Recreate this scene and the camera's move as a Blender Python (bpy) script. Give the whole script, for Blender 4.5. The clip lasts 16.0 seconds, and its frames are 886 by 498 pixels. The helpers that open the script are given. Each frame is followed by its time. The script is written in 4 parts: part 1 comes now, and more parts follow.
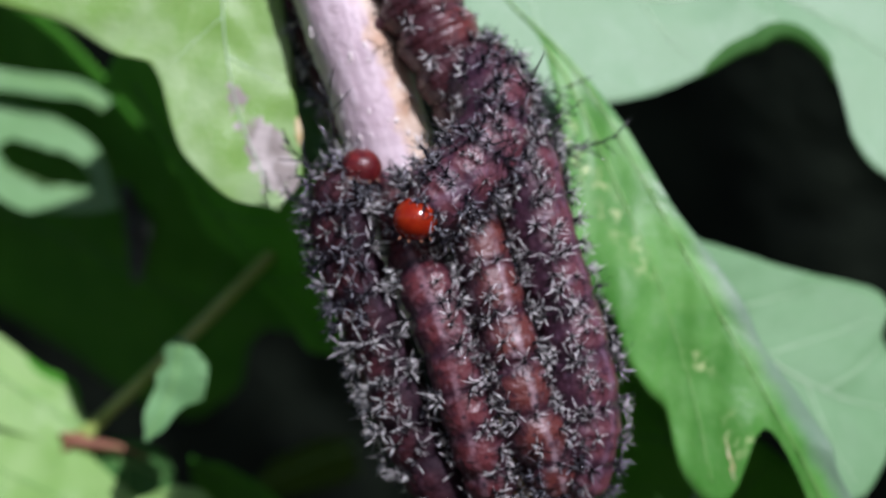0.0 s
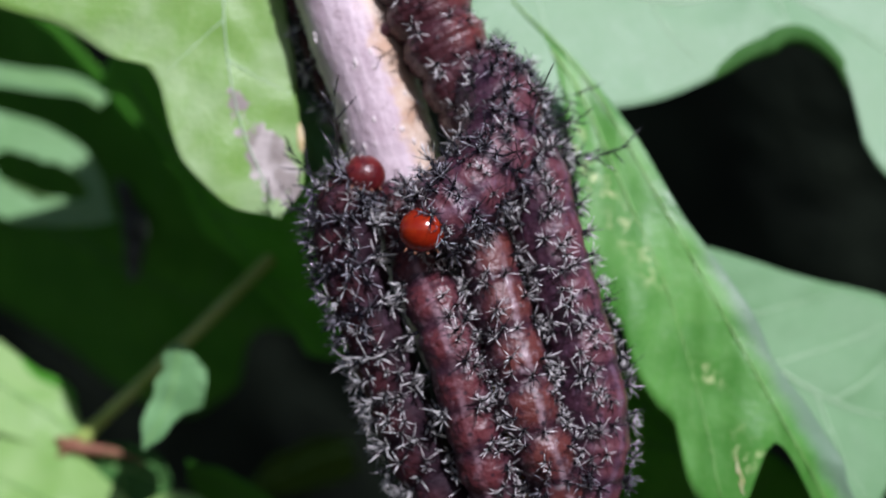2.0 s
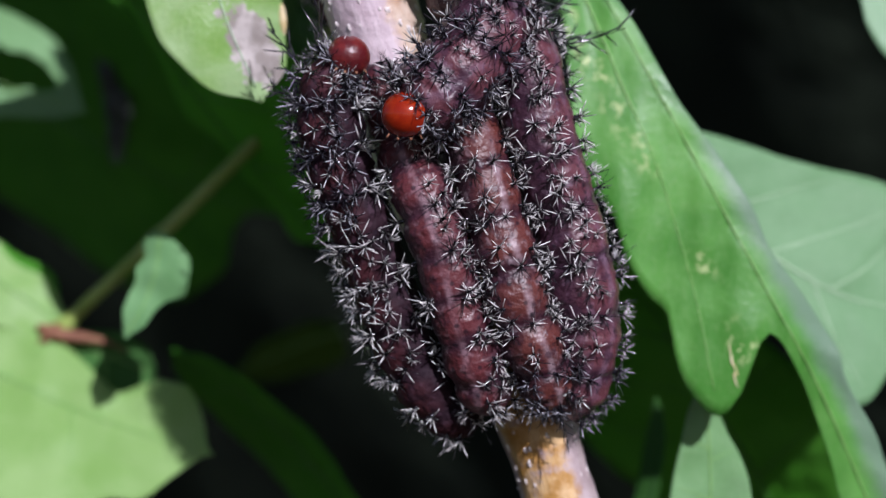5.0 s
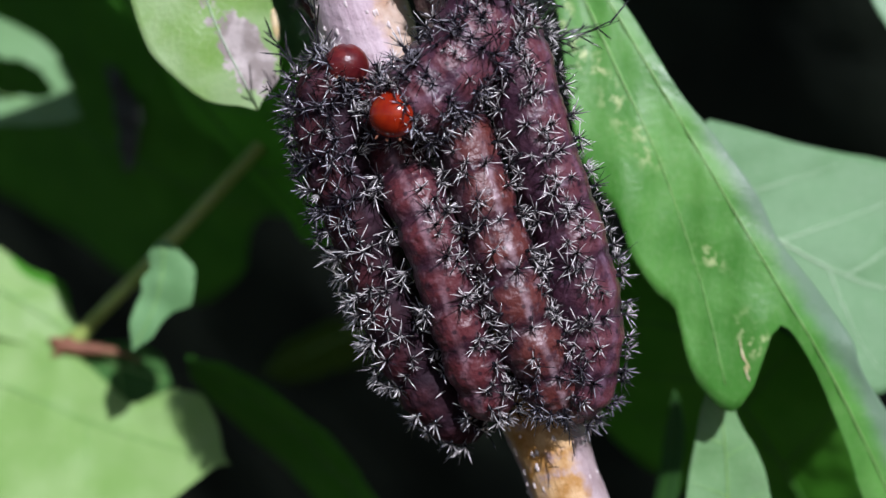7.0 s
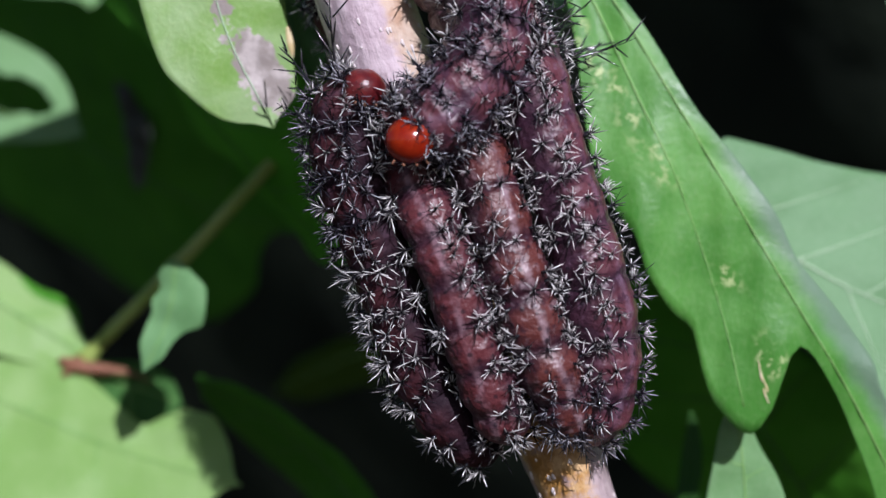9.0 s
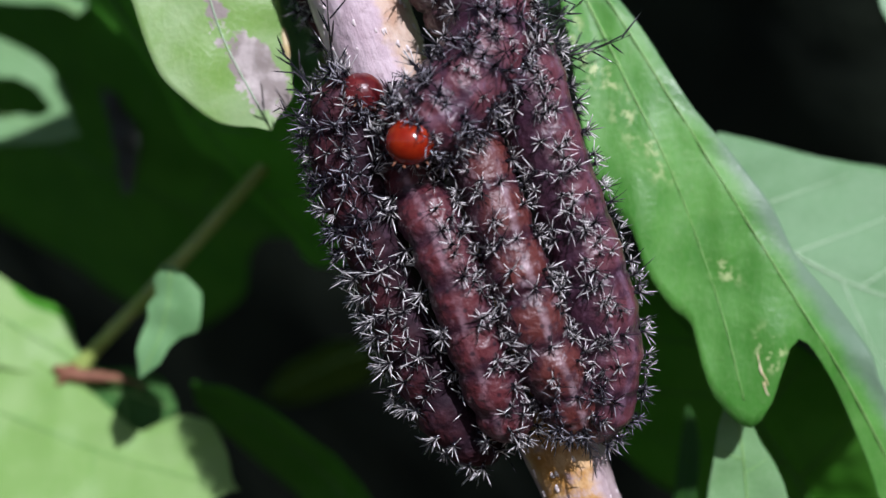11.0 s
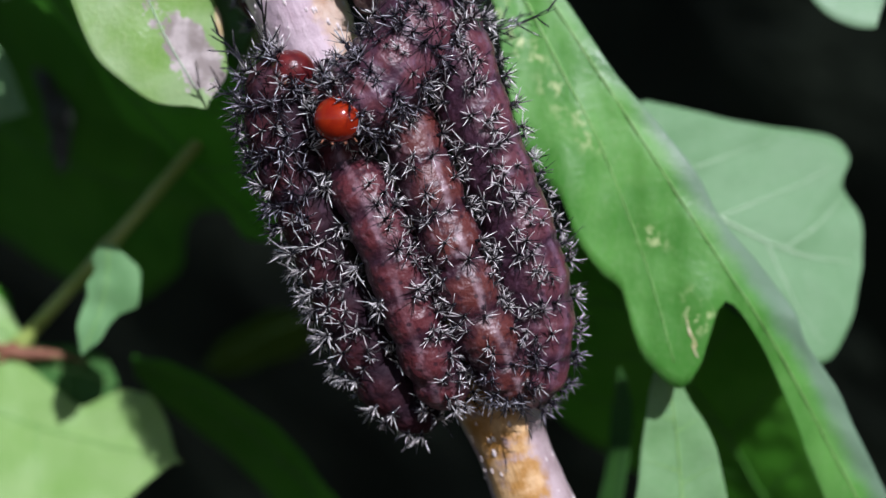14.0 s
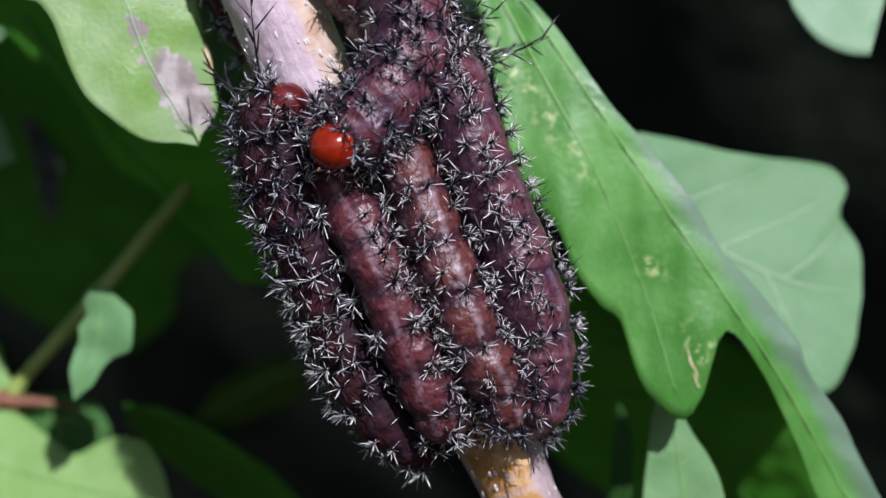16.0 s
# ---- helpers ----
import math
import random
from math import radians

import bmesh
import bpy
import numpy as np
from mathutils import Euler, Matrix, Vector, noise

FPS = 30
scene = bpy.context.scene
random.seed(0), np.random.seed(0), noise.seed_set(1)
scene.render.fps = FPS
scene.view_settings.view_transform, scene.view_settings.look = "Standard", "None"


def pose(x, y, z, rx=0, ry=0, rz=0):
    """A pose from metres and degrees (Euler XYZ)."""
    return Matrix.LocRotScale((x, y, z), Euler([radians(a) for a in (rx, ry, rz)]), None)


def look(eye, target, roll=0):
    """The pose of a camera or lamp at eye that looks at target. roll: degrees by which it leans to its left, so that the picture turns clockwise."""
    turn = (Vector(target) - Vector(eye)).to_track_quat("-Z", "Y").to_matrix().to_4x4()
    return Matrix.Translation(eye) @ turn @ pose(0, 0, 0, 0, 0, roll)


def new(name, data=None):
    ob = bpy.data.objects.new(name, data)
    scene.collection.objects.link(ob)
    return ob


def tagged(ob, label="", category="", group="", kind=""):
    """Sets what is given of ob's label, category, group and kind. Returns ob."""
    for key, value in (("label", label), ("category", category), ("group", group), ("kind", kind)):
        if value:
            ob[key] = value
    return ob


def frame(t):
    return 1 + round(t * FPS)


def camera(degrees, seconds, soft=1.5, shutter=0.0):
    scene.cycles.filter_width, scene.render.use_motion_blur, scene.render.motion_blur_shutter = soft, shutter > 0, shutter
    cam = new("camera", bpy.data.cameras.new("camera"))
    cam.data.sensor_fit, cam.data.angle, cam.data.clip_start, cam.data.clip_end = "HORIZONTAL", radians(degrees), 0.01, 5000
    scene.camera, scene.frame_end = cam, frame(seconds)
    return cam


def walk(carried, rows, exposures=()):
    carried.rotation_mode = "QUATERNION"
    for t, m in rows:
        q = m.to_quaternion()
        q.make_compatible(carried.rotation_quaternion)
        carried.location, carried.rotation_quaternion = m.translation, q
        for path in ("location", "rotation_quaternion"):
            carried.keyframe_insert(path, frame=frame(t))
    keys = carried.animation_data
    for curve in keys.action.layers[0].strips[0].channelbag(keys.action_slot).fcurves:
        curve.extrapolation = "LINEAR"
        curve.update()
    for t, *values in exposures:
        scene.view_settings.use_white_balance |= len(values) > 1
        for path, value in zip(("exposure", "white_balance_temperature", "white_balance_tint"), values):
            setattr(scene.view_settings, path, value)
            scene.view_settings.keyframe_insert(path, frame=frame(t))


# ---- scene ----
# All shapes are given in millimetres and brought to metres by MM.
MM = 0.001

# ---- camera: seconds, eye in mm, yaw, pitch and roll in degrees ----
PATH = [
    (0, -4.46, -134.30, -6.36, -1.45, 5.59, 1.74),
    (0.5, -3.53, -131.90, -3.93, -1.15, 3.96, 1.70),
    (1, -4.94, -131.35, -3.45, -1.61, 4.84, 2.10),
    (1.5, -5.70, -132.44, -3.38, -2.10, 4.85, 1.93),
    (2, -5.58, -131.83, -3.11, -1.79, 4.59, 1.98),
    (2.5, -4.28, -130.93, -3.73, -1.63, 5.43, 1.50),
    (3, -4.87, -131.34, -3.22, -2.14, 4.50, 1.54),
    (3.5, -4.19, -130.43, -1.26, -0.64, 3.54, 2.59),
    (4, -4.47, -128.75, -1.79, -0.78, 1.76, 2.25),
    (4.5, -3.97, -128.74, -2.35, -1.55, 1.50, 2.08),
    (4.7, -4.65, -128.30, -2.25, -1.89, 1.30, 2.14),
    (6.8, -0.88, -127.80, -0.36, -0.30, 0.30, 0.36),
    (7, 0.03, -126.22, 0.06, 0.15, 0.15, 0.01),
    (7.5, -0.27, -124.79, -0.64, 1.09, -0.80, -0.04),
    (8, -0.28, -123.68, -0.48, 1.61, -0.30, -0.23),
    (8.5, 0.53, -121.92, -0.10, 2.02, -0.61, -0.34),
    (9, -0.38, -124.53, 0.81, 0.38, 0.40, -0.07),
    (9.2, -0.67, -124.97, 1.36, -0.36, 0.00, -0.27),
    (11.5, -2.51, -124.12, 0.45, -0.22, 0.58, -1.53),
    (12, 0.51, -120.83, 1.28, 0.74, -0.40, -1.74),
    (12.5, -0.95, -123.78, 0.61, -0.54, 0.08, -1.55),
    (13, -2.79, -125.60, 0.99, -1.59, -0.21, -2.03),
    (13.5, -3.52, -127.57, 1.23, -2.54, -0.64, -2.05),
    (14, -2.65, -127.26, 1.39, -2.53, -0.73, -2.51),
    (14.5, -4.07, -128.09, 0.84, -3.21, -0.52, -2.71),
    (15, -3.99, -126.70, 0.12, -3.30, -0.98, -3.21),
    (15.5, -5.95, -127.87, 1.28, -3.67, -0.12, -3.23),
    (16, -3.48, -125.71, -0.98, -3.08, 1.27, -3.57),
]
cam = camera(25.0, 16.0, soft=1.45)
cam.data.dof.use_dof = True
cam.data.dof.focus_distance = 0.1200
cam.data.dof.aperture_fstop = 25.0
walk(cam, [(t, pose(x * MM, y * MM, z * MM, 90 + pitch, 0, yaw) @ pose(0, 0, 0, 0, 0, roll)) for t, x, y, z, yaw, pitch, roll in PATH],
     exposures=[(0, 0.0, 5950, 23), (16.0, 0.0, 5950, 23)])

# ---- light: sun from above, to the side and behind the camera; clear sky ----
SUN_WAY = Vector((0.29, -0.78, 0.53)).normalized()
world = bpy.data.worlds.new("sky")
scene.world = world
world.use_nodes = True
sky = world.node_tree.nodes.new("ShaderNodeTexSky")
sky.sky_type, sky.sun_disc = "NISHITA", False
sky.sun_elevation = math.asin(SUN_WAY.z)
sky.sun_rotation = math.atan2(SUN_WAY.x, SUN_WAY.y)
world.node_tree.links.new(sky.outputs[0], world.node_tree.nodes["Background"].inputs[0])
world.node_tree.nodes["Background"].inputs[1].default_value = 0.05
sun = new("sun", bpy.data.lights.new("sun", "SUN"))
sun.data.energy, sun.data.angle, sun.data.color = 4.6, radians(0.53), (1.0, 0.97, 0.95)
sun.matrix_world = look(SUN_WAY * 0.5, (0, 0, 0))


# ---- materials ----
class Nodes:
    """Short forms for building a node material."""

    def __init__(self, name):
        self.mat = bpy.data.materials.new(name)
        self.mat.use_nodes = True
        self.tree = self.mat.node_tree
        self.bsdf = self.tree.nodes["Principled BSDF"]
        self.out = self.tree.nodes["Material Output"]

    def add(self, kind, values=(), **props):
        n = self.tree.nodes.new("ShaderNode" + kind)
        for key, value in props.items():
            setattr(n, key, value)
        for key, value in dict(values).items():
            self.put(value, n.inputs[key])
        return n

    def put(self, value, socket):
        if isinstance(value, bpy.types.NodeSocket):
            self.tree.links.new(value, socket)
        elif isinstance(value, tuple) and len(value) == 3 and socket.type == "RGBA":
            socket.default_value = (*value, 1)
        else:
            socket.default_value = value

    def math(self, op, a, b=0.0, c=0.0):
        return self.add("Math", {0: a, 1: b, 2: c}, operation=op).outputs[0]

    def noise(self, where, scale, detail=3.0, rough=0.55):
        return self.add("TexNoise", {"Vector": where, "Scale": scale, "Detail": detail, "Roughness": rough}).outputs["Fac"]

    def ramp(self, value, low, high):
        return self.add("MapRange", {0: value, 1: low, 2: high}, interpolation_type="SMOOTHSTEP").outputs[0]

    def mix(self, fac, a, b):
        n = self.add("Mix", data_type="RGBA")
        for value, socket in ((fac, n.inputs[0]), (a, n.inputs[6]), (b, n.inputs[7])):
            self.put(value, socket)
        return n.outputs[2]

    def bump(self, height, strength, metres):
        return self.add("Bump", {"Height": height, "Strength": strength, "Distance": metres}).outputs[0]

    def set(self, **values):
        for key, value in values.items():
            self.put(value, self.bsdf.inputs[key.replace("_", " ")])
        return self.mat


def leaf_material(name, main, other, vein, rough=0.42, glow=0.22, fleck=0.0, scar=None, gloss=0.4, margin=None):
    """Leaf skin: two greens in soft patches, a net of fine veins, translucent tissue; a dry scar if asked for."""
    n = Nodes(name)
    uv = n.add("UVMap").outputs[0]
    place = n.add("TexCoord").outputs["Object"]
    patch = n.ramp(n.noise(place, 170.0, 4.0), 0.36, 0.66)
    colour = n.mix(patch, main, other)
    net = n.add("TexVoronoi", {"Vector": uv, "Scale": 1.7, "Randomness": 0.9}, feature="DISTANCE_TO_EDGE").outputs["Distance"]
    line = n.ramp(net, 0.10, 0.0)
    colour = n.mix(n.math("MULTIPLY", line, 0.10), colour, vein)
    grain = n.noise(place, 2600.0, 2.0)
    colour = n.mix(n.math("MULTIPLY", n.ramp(grain, 0.5, 0.75), 0.12), colour, vein)
    if fleck:
        xyz = n.add("SeparateXYZ", {0: uv})
        band = n.ramp(n.math("ABSOLUTE", n.math("ADD", xyz.outputs[1], fleck)), 1.3, 0.2)
        spots = n.ramp(n.noise(place, 1500.0, 3.0, 0.7), 0.50, 0.59)
        wide = n.ramp(n.noise(place, 240.0, 2.0), 0.42, 0.62)
        colour = n.mix(n.math("MULTIPLY", n.math("MULTIPLY", band, spots), wide), colour, (0.55, 0.68, 0.30))
    if margin:
        far = n.math("ADD", n.add("SeparateXYZ", {0: uv}).outputs[1], n.math("MULTIPLY", n.math("SUBTRACT", n.noise(place, 380.0, 4.0, 0.65), 0.5), 1.6))
        colour = n.mix(n.math("MULTIPLY", n.ramp(far, 0.1, 1.7), 0.85), colour, margin)
    if scar:
        s, lat, size_s, size_l = scar
        xyz = n.add("SeparateXYZ", {0: uv})
        a = n.math("DIVIDE", n.math("SUBTRACT", xyz.outputs[0], s), size_s)
        slant = n.math("ADD", lat, n.math("MULTIPLY", n.math("SUBTRACT", xyz.outputs[0], s), 0.12))
        b = n.math("DIVIDE", n.math("SUBTRACT", xyz.outputs[1], slant), size_l)
        r = n.math("SQRT", n.math("ADD", n.math("MULTIPLY", a, a), n.math("MULTIPLY", b, b)))
        r = n.math("ADD", r, n.math("MULTIPLY", n.math("SUBTRACT", n.noise(place, 420.0, 4.0, 0.7), 0.5), 2.6))
        dry = n.mix(n.ramp(n.noise(place, 700.0, 4.0), 0.4, 0.62), (0.34, 0.30, 0.275), (0.60, 0.55, 0.52))
        colour = n.mix(n.ramp(r, 1.05, 0.9), colour, dry)
    height = n.math("ADD", n.math("MULTIPLY", line, -0.07), n.math("MULTIPLY", grain, 0.5))
    height = n.math("ADD", height, n.noise(place, 500.0, 3.0))
    normal = n.bump(height, 0.5, 0.00012)
    n.set(Base_Color=colour, Roughness=n.math("ADD", n.math("MULTIPLY", patch, 0.14), rough - 0.07), Normal=normal)
    n.bsdf.inputs["Specular IOR Level"].default_value = gloss
    through_leaf = n.add("BsdfTranslucent", {"Color": n.mix(0.5, colour, (0.22, 0.42, 0.03))})
    both = n.add("MixShader", {0: glow, 1: n.bsdf.outputs[0], 2: through_leaf.outputs[0]})
    n.tree.links.new(both.outputs[0], n.out.inputs[0])
    return n.mat


def body_material(name, bulge, fold, back, stripe=0.55, dull=0.0):
    """Caterpillar skin: warm swollen rings, darker folds and flanks, dark specks, beaded creases and a broken lilac stripe along the back."""
    n = Nodes(name)
    uv = n.add("UVMap").outputs[0]
    place = n.add("TexCoord").outputs["Object"]
    xyz = n.add("SeparateXYZ", {0: uv})
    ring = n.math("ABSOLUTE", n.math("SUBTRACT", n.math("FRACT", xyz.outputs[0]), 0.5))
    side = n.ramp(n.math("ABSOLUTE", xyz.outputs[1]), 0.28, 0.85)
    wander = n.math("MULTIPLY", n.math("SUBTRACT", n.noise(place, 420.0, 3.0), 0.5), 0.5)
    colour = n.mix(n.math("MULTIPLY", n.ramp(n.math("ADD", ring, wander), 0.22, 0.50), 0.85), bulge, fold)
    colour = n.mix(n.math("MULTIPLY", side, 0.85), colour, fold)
    mid = n.ramp(n.math("ABSOLUTE", n.math("ADD", xyz.outputs[1], n.math("MULTIPLY", wander, 0.25))), 0.13, 0.02)
    colour = n.mix(n.math("MULTIPLY", mid, n.math("ADD", 0.10, n.math("MULTIPLY", n.ramp(n.noise(place, 520.0, 3.0), 0.42, 0.62), stripe))), colour, back)
    colour = n.mix(n.math("MULTIPLY", n.ramp(n.noise(place, 1100.0, 4.0, 0.65), 0.47, 0.66), 0.75), colour, fold)
    colour = n.mix(n.math("MULTIPLY", n.ramp(n.noise(place, 1500.0, 3.0, 0.6), 0.54, 0.70), 0.35), colour, back)
    cell = n.add("TexVoronoi", {"Vector": place, "Scale": 1150.0, "Randomness": 1.0}).outputs["Distance"]
    colour = n.mix(n.math("MULTIPLY", n.ramp(cell, 0.24, 0.10), 0.7), colour, (0.012, 0.008, 0.014))
    height = n.math("ADD", n.noise(place, 1800.0, 3.0), n.math("MULTIPLY", n.noise(place, 850.0, 2.0), 1.4))
    gloss = n.math("ADD", 0.27 + dull, n.math("MULTIPLY", n.noise(place, 800.0, 2.0), 0.26))
    return n.set(Base_Color=colour, Roughness=gloss, Specular_IOR_Level=0.5 - dull, Normal=n.bump(height, 0.7, 0.00021))


def plain_material(name, a, b, scale, rough, bump=0.3, deep=0.0001, metal=0.0, spec=0.5):
    n = Nodes(name)
    place = n.add("TexCoord").outputs["Object"]
    f = n.noise(place, scale, 4.0)
    colour = n.mix(n.ramp(f, 0.35, 0.65), a, b)
    return n.set(Base_Color=colour, Roughness=rough, Metallic=metal, Specular_IOR_Level=spec, Normal=n.bump(n.noise(place, scale * 4, 3.0), bump, deep))


def spine_material(name, dark, pale, share):
    """Needles: dark at the root, paler and glassy to the tip, each one its own shade."""
    n = Nodes(name)
    xyz = n.add("SeparateXYZ", {0: n.add("UVMap").outputs[0]})
    light = n.math("MULTIPLY", n.ramp(xyz.outputs[0], share - 0.25, share + 0.25), n.ramp(xyz.outputs[1], 0.02, 0.55))
    return n.set(Base_Color=n.mix(light, dark, pale), Roughness=0.18, Specular_IOR_Level=1.0)


def bark_material(name):
    """Smooth young bark: lilac grey, long streaks, tan where it is rubbed along one side, ochre scars low down."""
    n = Nodes(name)
    uv = n.add("UVMap").outputs[0]
    place = n.add("TexCoord").outputs["Object"]
    xyz = n.add("SeparateXYZ", {0: uv})
    long_way = n.add("CombineXYZ", {0: n.math("MULTIPLY", xyz.outputs[0], 0.12), 1: n.math("MULTIPLY", xyz.outputs[1], 2.2)}).outputs[0]
    streak = n.noise(long_way, 2.2, 5.0, 0.6)
    colour = n.mix(n.ramp(streak, 0.30, 0.72), (0.49, 0.38, 0.42), (0.67, 0.57, 0.60))
    colour = n.mix(n.ramp(n.noise(place, 900.0, 5.0, 0.7), 0.55, 0.78), colour, (0.28, 0.20, 0.21))
    rub = n.math("SUBTRACT", n.math("MULTIPLY", n.math("SUBTRACT", n.noise(place, 260.0, 4.0, 0.7), 0.5), 1.6), xyz.outputs[1])
    tan = n.mix(n.ramp(n.noise(place, 600.0, 4.0), 0.35, 0.68), (0.50, 0.33, 0.22), (0.66, 0.55, 0.44))
    colour = n.mix(n.math("MULTIPLY", n.ramp(rub, 0.05, 0.45), n.ramp(xyz.outputs[0], 36.0, 32.0)), colour, tan)
    low = n.math("ADD", xyz.outputs[0], n.math("MULTIPLY", n.noise(place, 320.0, 3.0), 4.0))
    ochre = n.mix(n.ramp(n.noise(place, 800.0, 4.0), 0.4, 0.65), (0.42, 0.22, 0.05), (0.62, 0.42, 0.20))
    blot = n.ramp(n.noise(place, 480.0, 4.0, 0.65), 0.28, 0.44)
    scar = n.math("MULTIPLY", n.math("MULTIPLY", blot, 1.0), n.ramp(low, 42.0, 44.0))
    scar = n.math("MULTIPLY", scar, n.ramp(n.math("ABSOLUTE", n.math("ADD", rub, 0.30)), 1.0, 0.6))
    old = n.mix(n.ramp(n.noise(place, 520.0, 5.0, 0.7), 0.36, 0.62), (0.24, 0.17, 0.16), (0.42, 0.34, 0.33))
    colour = n.mix(n.math("MULTIPLY", n.ramp(low, 41.0, 47.0), 0.75), colour, old)
    colour = n.mix(scar, colour, ochre)
    height = n.math("ADD", streak, n.noise(place, 1500.0, 4.0, 0.6))
    return n.set(Base_Color=colour, Roughness=0.5, Specular_IOR_Level=0.45, Normal=n.bump(height, 0.6, 0.00018))


LEAF_GREEN = leaf_material("leaf_green", (0.066, 0.265, 0.034), (0.12, 0.37, 0.062), (0.32, 0.50, 0.20), rough=0.42, fleck=3.2, gloss=0.5, margin=(0.19, 0.30, 0.21))
LEAF_YELLOW = leaf_material("leaf_yellow_green", (0.21, 0.41, 0.085), (0.32, 0.50, 0.21), (0.46, 0.58, 0.26), scar=(24.7, 0.95, 4.3, 1.4))
LEAF_PALE = leaf_material("leaf_pale_underside", (0.205, 0.385, 0.20), (0.255, 0.43, 0.245), (0.42, 0.55, 0.43), rough=0.55, glow=0.15)
LEAF_LIME = leaf_material("leaf_lime", (0.225, 0.43, 0.105), (0.285, 0.485, 0.155), (0.44, 0.60, 0.30), rough=0.5, gloss=0.25)
LEAF_MID = leaf_material("leaf_mid_green", (0.13, 0.31, 0.11), (0.17, 0.37, 0.15), (0.30, 0.46, 0.24), rough=0.55, gloss=0.15)
# Yellowish leaf dimmed in its base colour to stand for shade.
LEAF_OLIVE_SHADED = leaf_material("leaf_olive_shaded", (0.040, 0.085, 0.008), (0.055, 0.105, 0.013), (0.08, 0.12, 0.025), rough=0.7, gloss=0.05)
LEAF_SAGE = leaf_material("leaf_sage_underside", (0.145, 0.31, 0.135), (0.185, 0.355, 0.175), (0.35, 0.49, 0.32), rough=0.6, glow=0.15, gloss=0.25)
# Mid leaf green darkened in colour to stand for shadow.
LEAF_MOSS_SHADED = leaf_material("leaf_moss_green_shaded", (0.032, 0.115, 0.020), (0.055, 0.155, 0.038), (0.10, 0.20, 0.065), rough=0.65, gloss=0.08, glow=0.07)
LEAF_FRESH = leaf_material("leaf_fresh_green", (0.155, 0.33, 0.125), (0.195, 0.38, 0.165), (0.34, 0.48, 0.28), rough=0.6, glow=0.18, gloss=0.15)
# Green for shaded leaves; the weak light on them is in the colour.
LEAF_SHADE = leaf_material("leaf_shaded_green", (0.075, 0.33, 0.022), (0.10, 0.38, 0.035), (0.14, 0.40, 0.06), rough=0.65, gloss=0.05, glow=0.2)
# Deep green with the shade put in: darker, dull, hardly translucent.
LEAF_DEEP_SHADED = leaf_material("leaf_deep_green_shaded", (0.052, 0.235, 0.018), (0.074, 0.285, 0.026), (0.10, 0.29, 0.04), rough=0.65, gloss=0.05, glow=0.05)
VEIN_PALE = plain_material("vein_pale", (0.36, 0.54, 0.33), (0.44, 0.60, 0.40), 800, 0.5)
# Vein green dimmed to go with the shaded leaf colours.
VEIN_SHADED = plain_material("vein_shaded", (0.035, 0.15, 0.012), (0.05, 0.18, 0.02), 800, 0.5)
VEIN_GREEN = plain_material("vein_green", (0.17, 0.38, 0.09), (0.24, 0.44, 0.13), 800, 0.45)
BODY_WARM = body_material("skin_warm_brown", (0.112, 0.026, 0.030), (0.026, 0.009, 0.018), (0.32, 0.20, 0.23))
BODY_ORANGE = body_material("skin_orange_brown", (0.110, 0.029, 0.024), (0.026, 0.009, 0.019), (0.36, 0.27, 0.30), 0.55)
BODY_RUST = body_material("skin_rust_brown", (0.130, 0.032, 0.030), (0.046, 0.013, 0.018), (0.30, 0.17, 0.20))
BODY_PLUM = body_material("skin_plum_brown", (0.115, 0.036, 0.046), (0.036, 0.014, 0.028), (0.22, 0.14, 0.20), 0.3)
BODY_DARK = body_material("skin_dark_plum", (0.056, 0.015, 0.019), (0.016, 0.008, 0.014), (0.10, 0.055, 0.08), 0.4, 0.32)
HEAD_RED = plain_material("head_capsule_red", (0.225, 0.013, 0.002), (0.295, 0.024, 0.003), 700, 0.13, 0.15, 0.00005)
HEAD_DULL = plain_material("head_capsule_dull_red", (0.085, 0.008, 0.010), (0.15, 0.018, 0.016), 900, 0.32, 0.5, 0.0001)
# Pale tips are whitened beyond their own tone to carry sun glints.
SPINE_MIX = spine_material("spine_black_and_pale", (0.010, 0.009, 0.012), (0.92, 0.91, 0.89), 0.58)
SPINE_DUSK = spine_material("spine_dark_with_pale_tips", (0.010, 0.009, 0.014), (0.60, 0.60, 0.66), 0.80)
SPINE_BLACK = spine_material("spine_black", (0.008, 0.008, 0.010), (0.06, 0.06, 0.07), 0.40)
BARK = bark_material("bark_lilac_grey")
LENTICEL = plain_material("lenticel_white", (0.62, 0.56, 0.54), (0.75, 0.70, 0.68), 1200, 0.5)
STALK = plain_material("stalk_olive", (0.24, 0.35, 0.06), (0.32, 0.42, 0.11), 500, 0.5)
BRACT = plain_material("bract_brown", (0.17, 0.065, 0.035), (0.27, 0.12, 0.065), 600, 0.7)
CREAM = plain_material("dry_leaf_rim", (0.62, 0.50, 0.24), (0.72, 0.63, 0.42), 900, 0.6)
DRY = plain_material("dry_grey", (0.045, 0.055, 0.048), (0.085, 0.10, 0.09), 300, 0.8)
SOIL = plain_material("soil_dark", (0.020, 0.017, 0.012), (0.045, 0.036, 0.022), 40, 0.95, 0.6, 0.004)
# Near-black: the shade of the depth is put into this colour.
GLOOM = plain_material("backdrop_painted_shade", (0.010, 0.015, 0.010), (0.022, 0.032, 0.020), 40, 0.95, 0.5, 0.003, 0.0, 0.1)


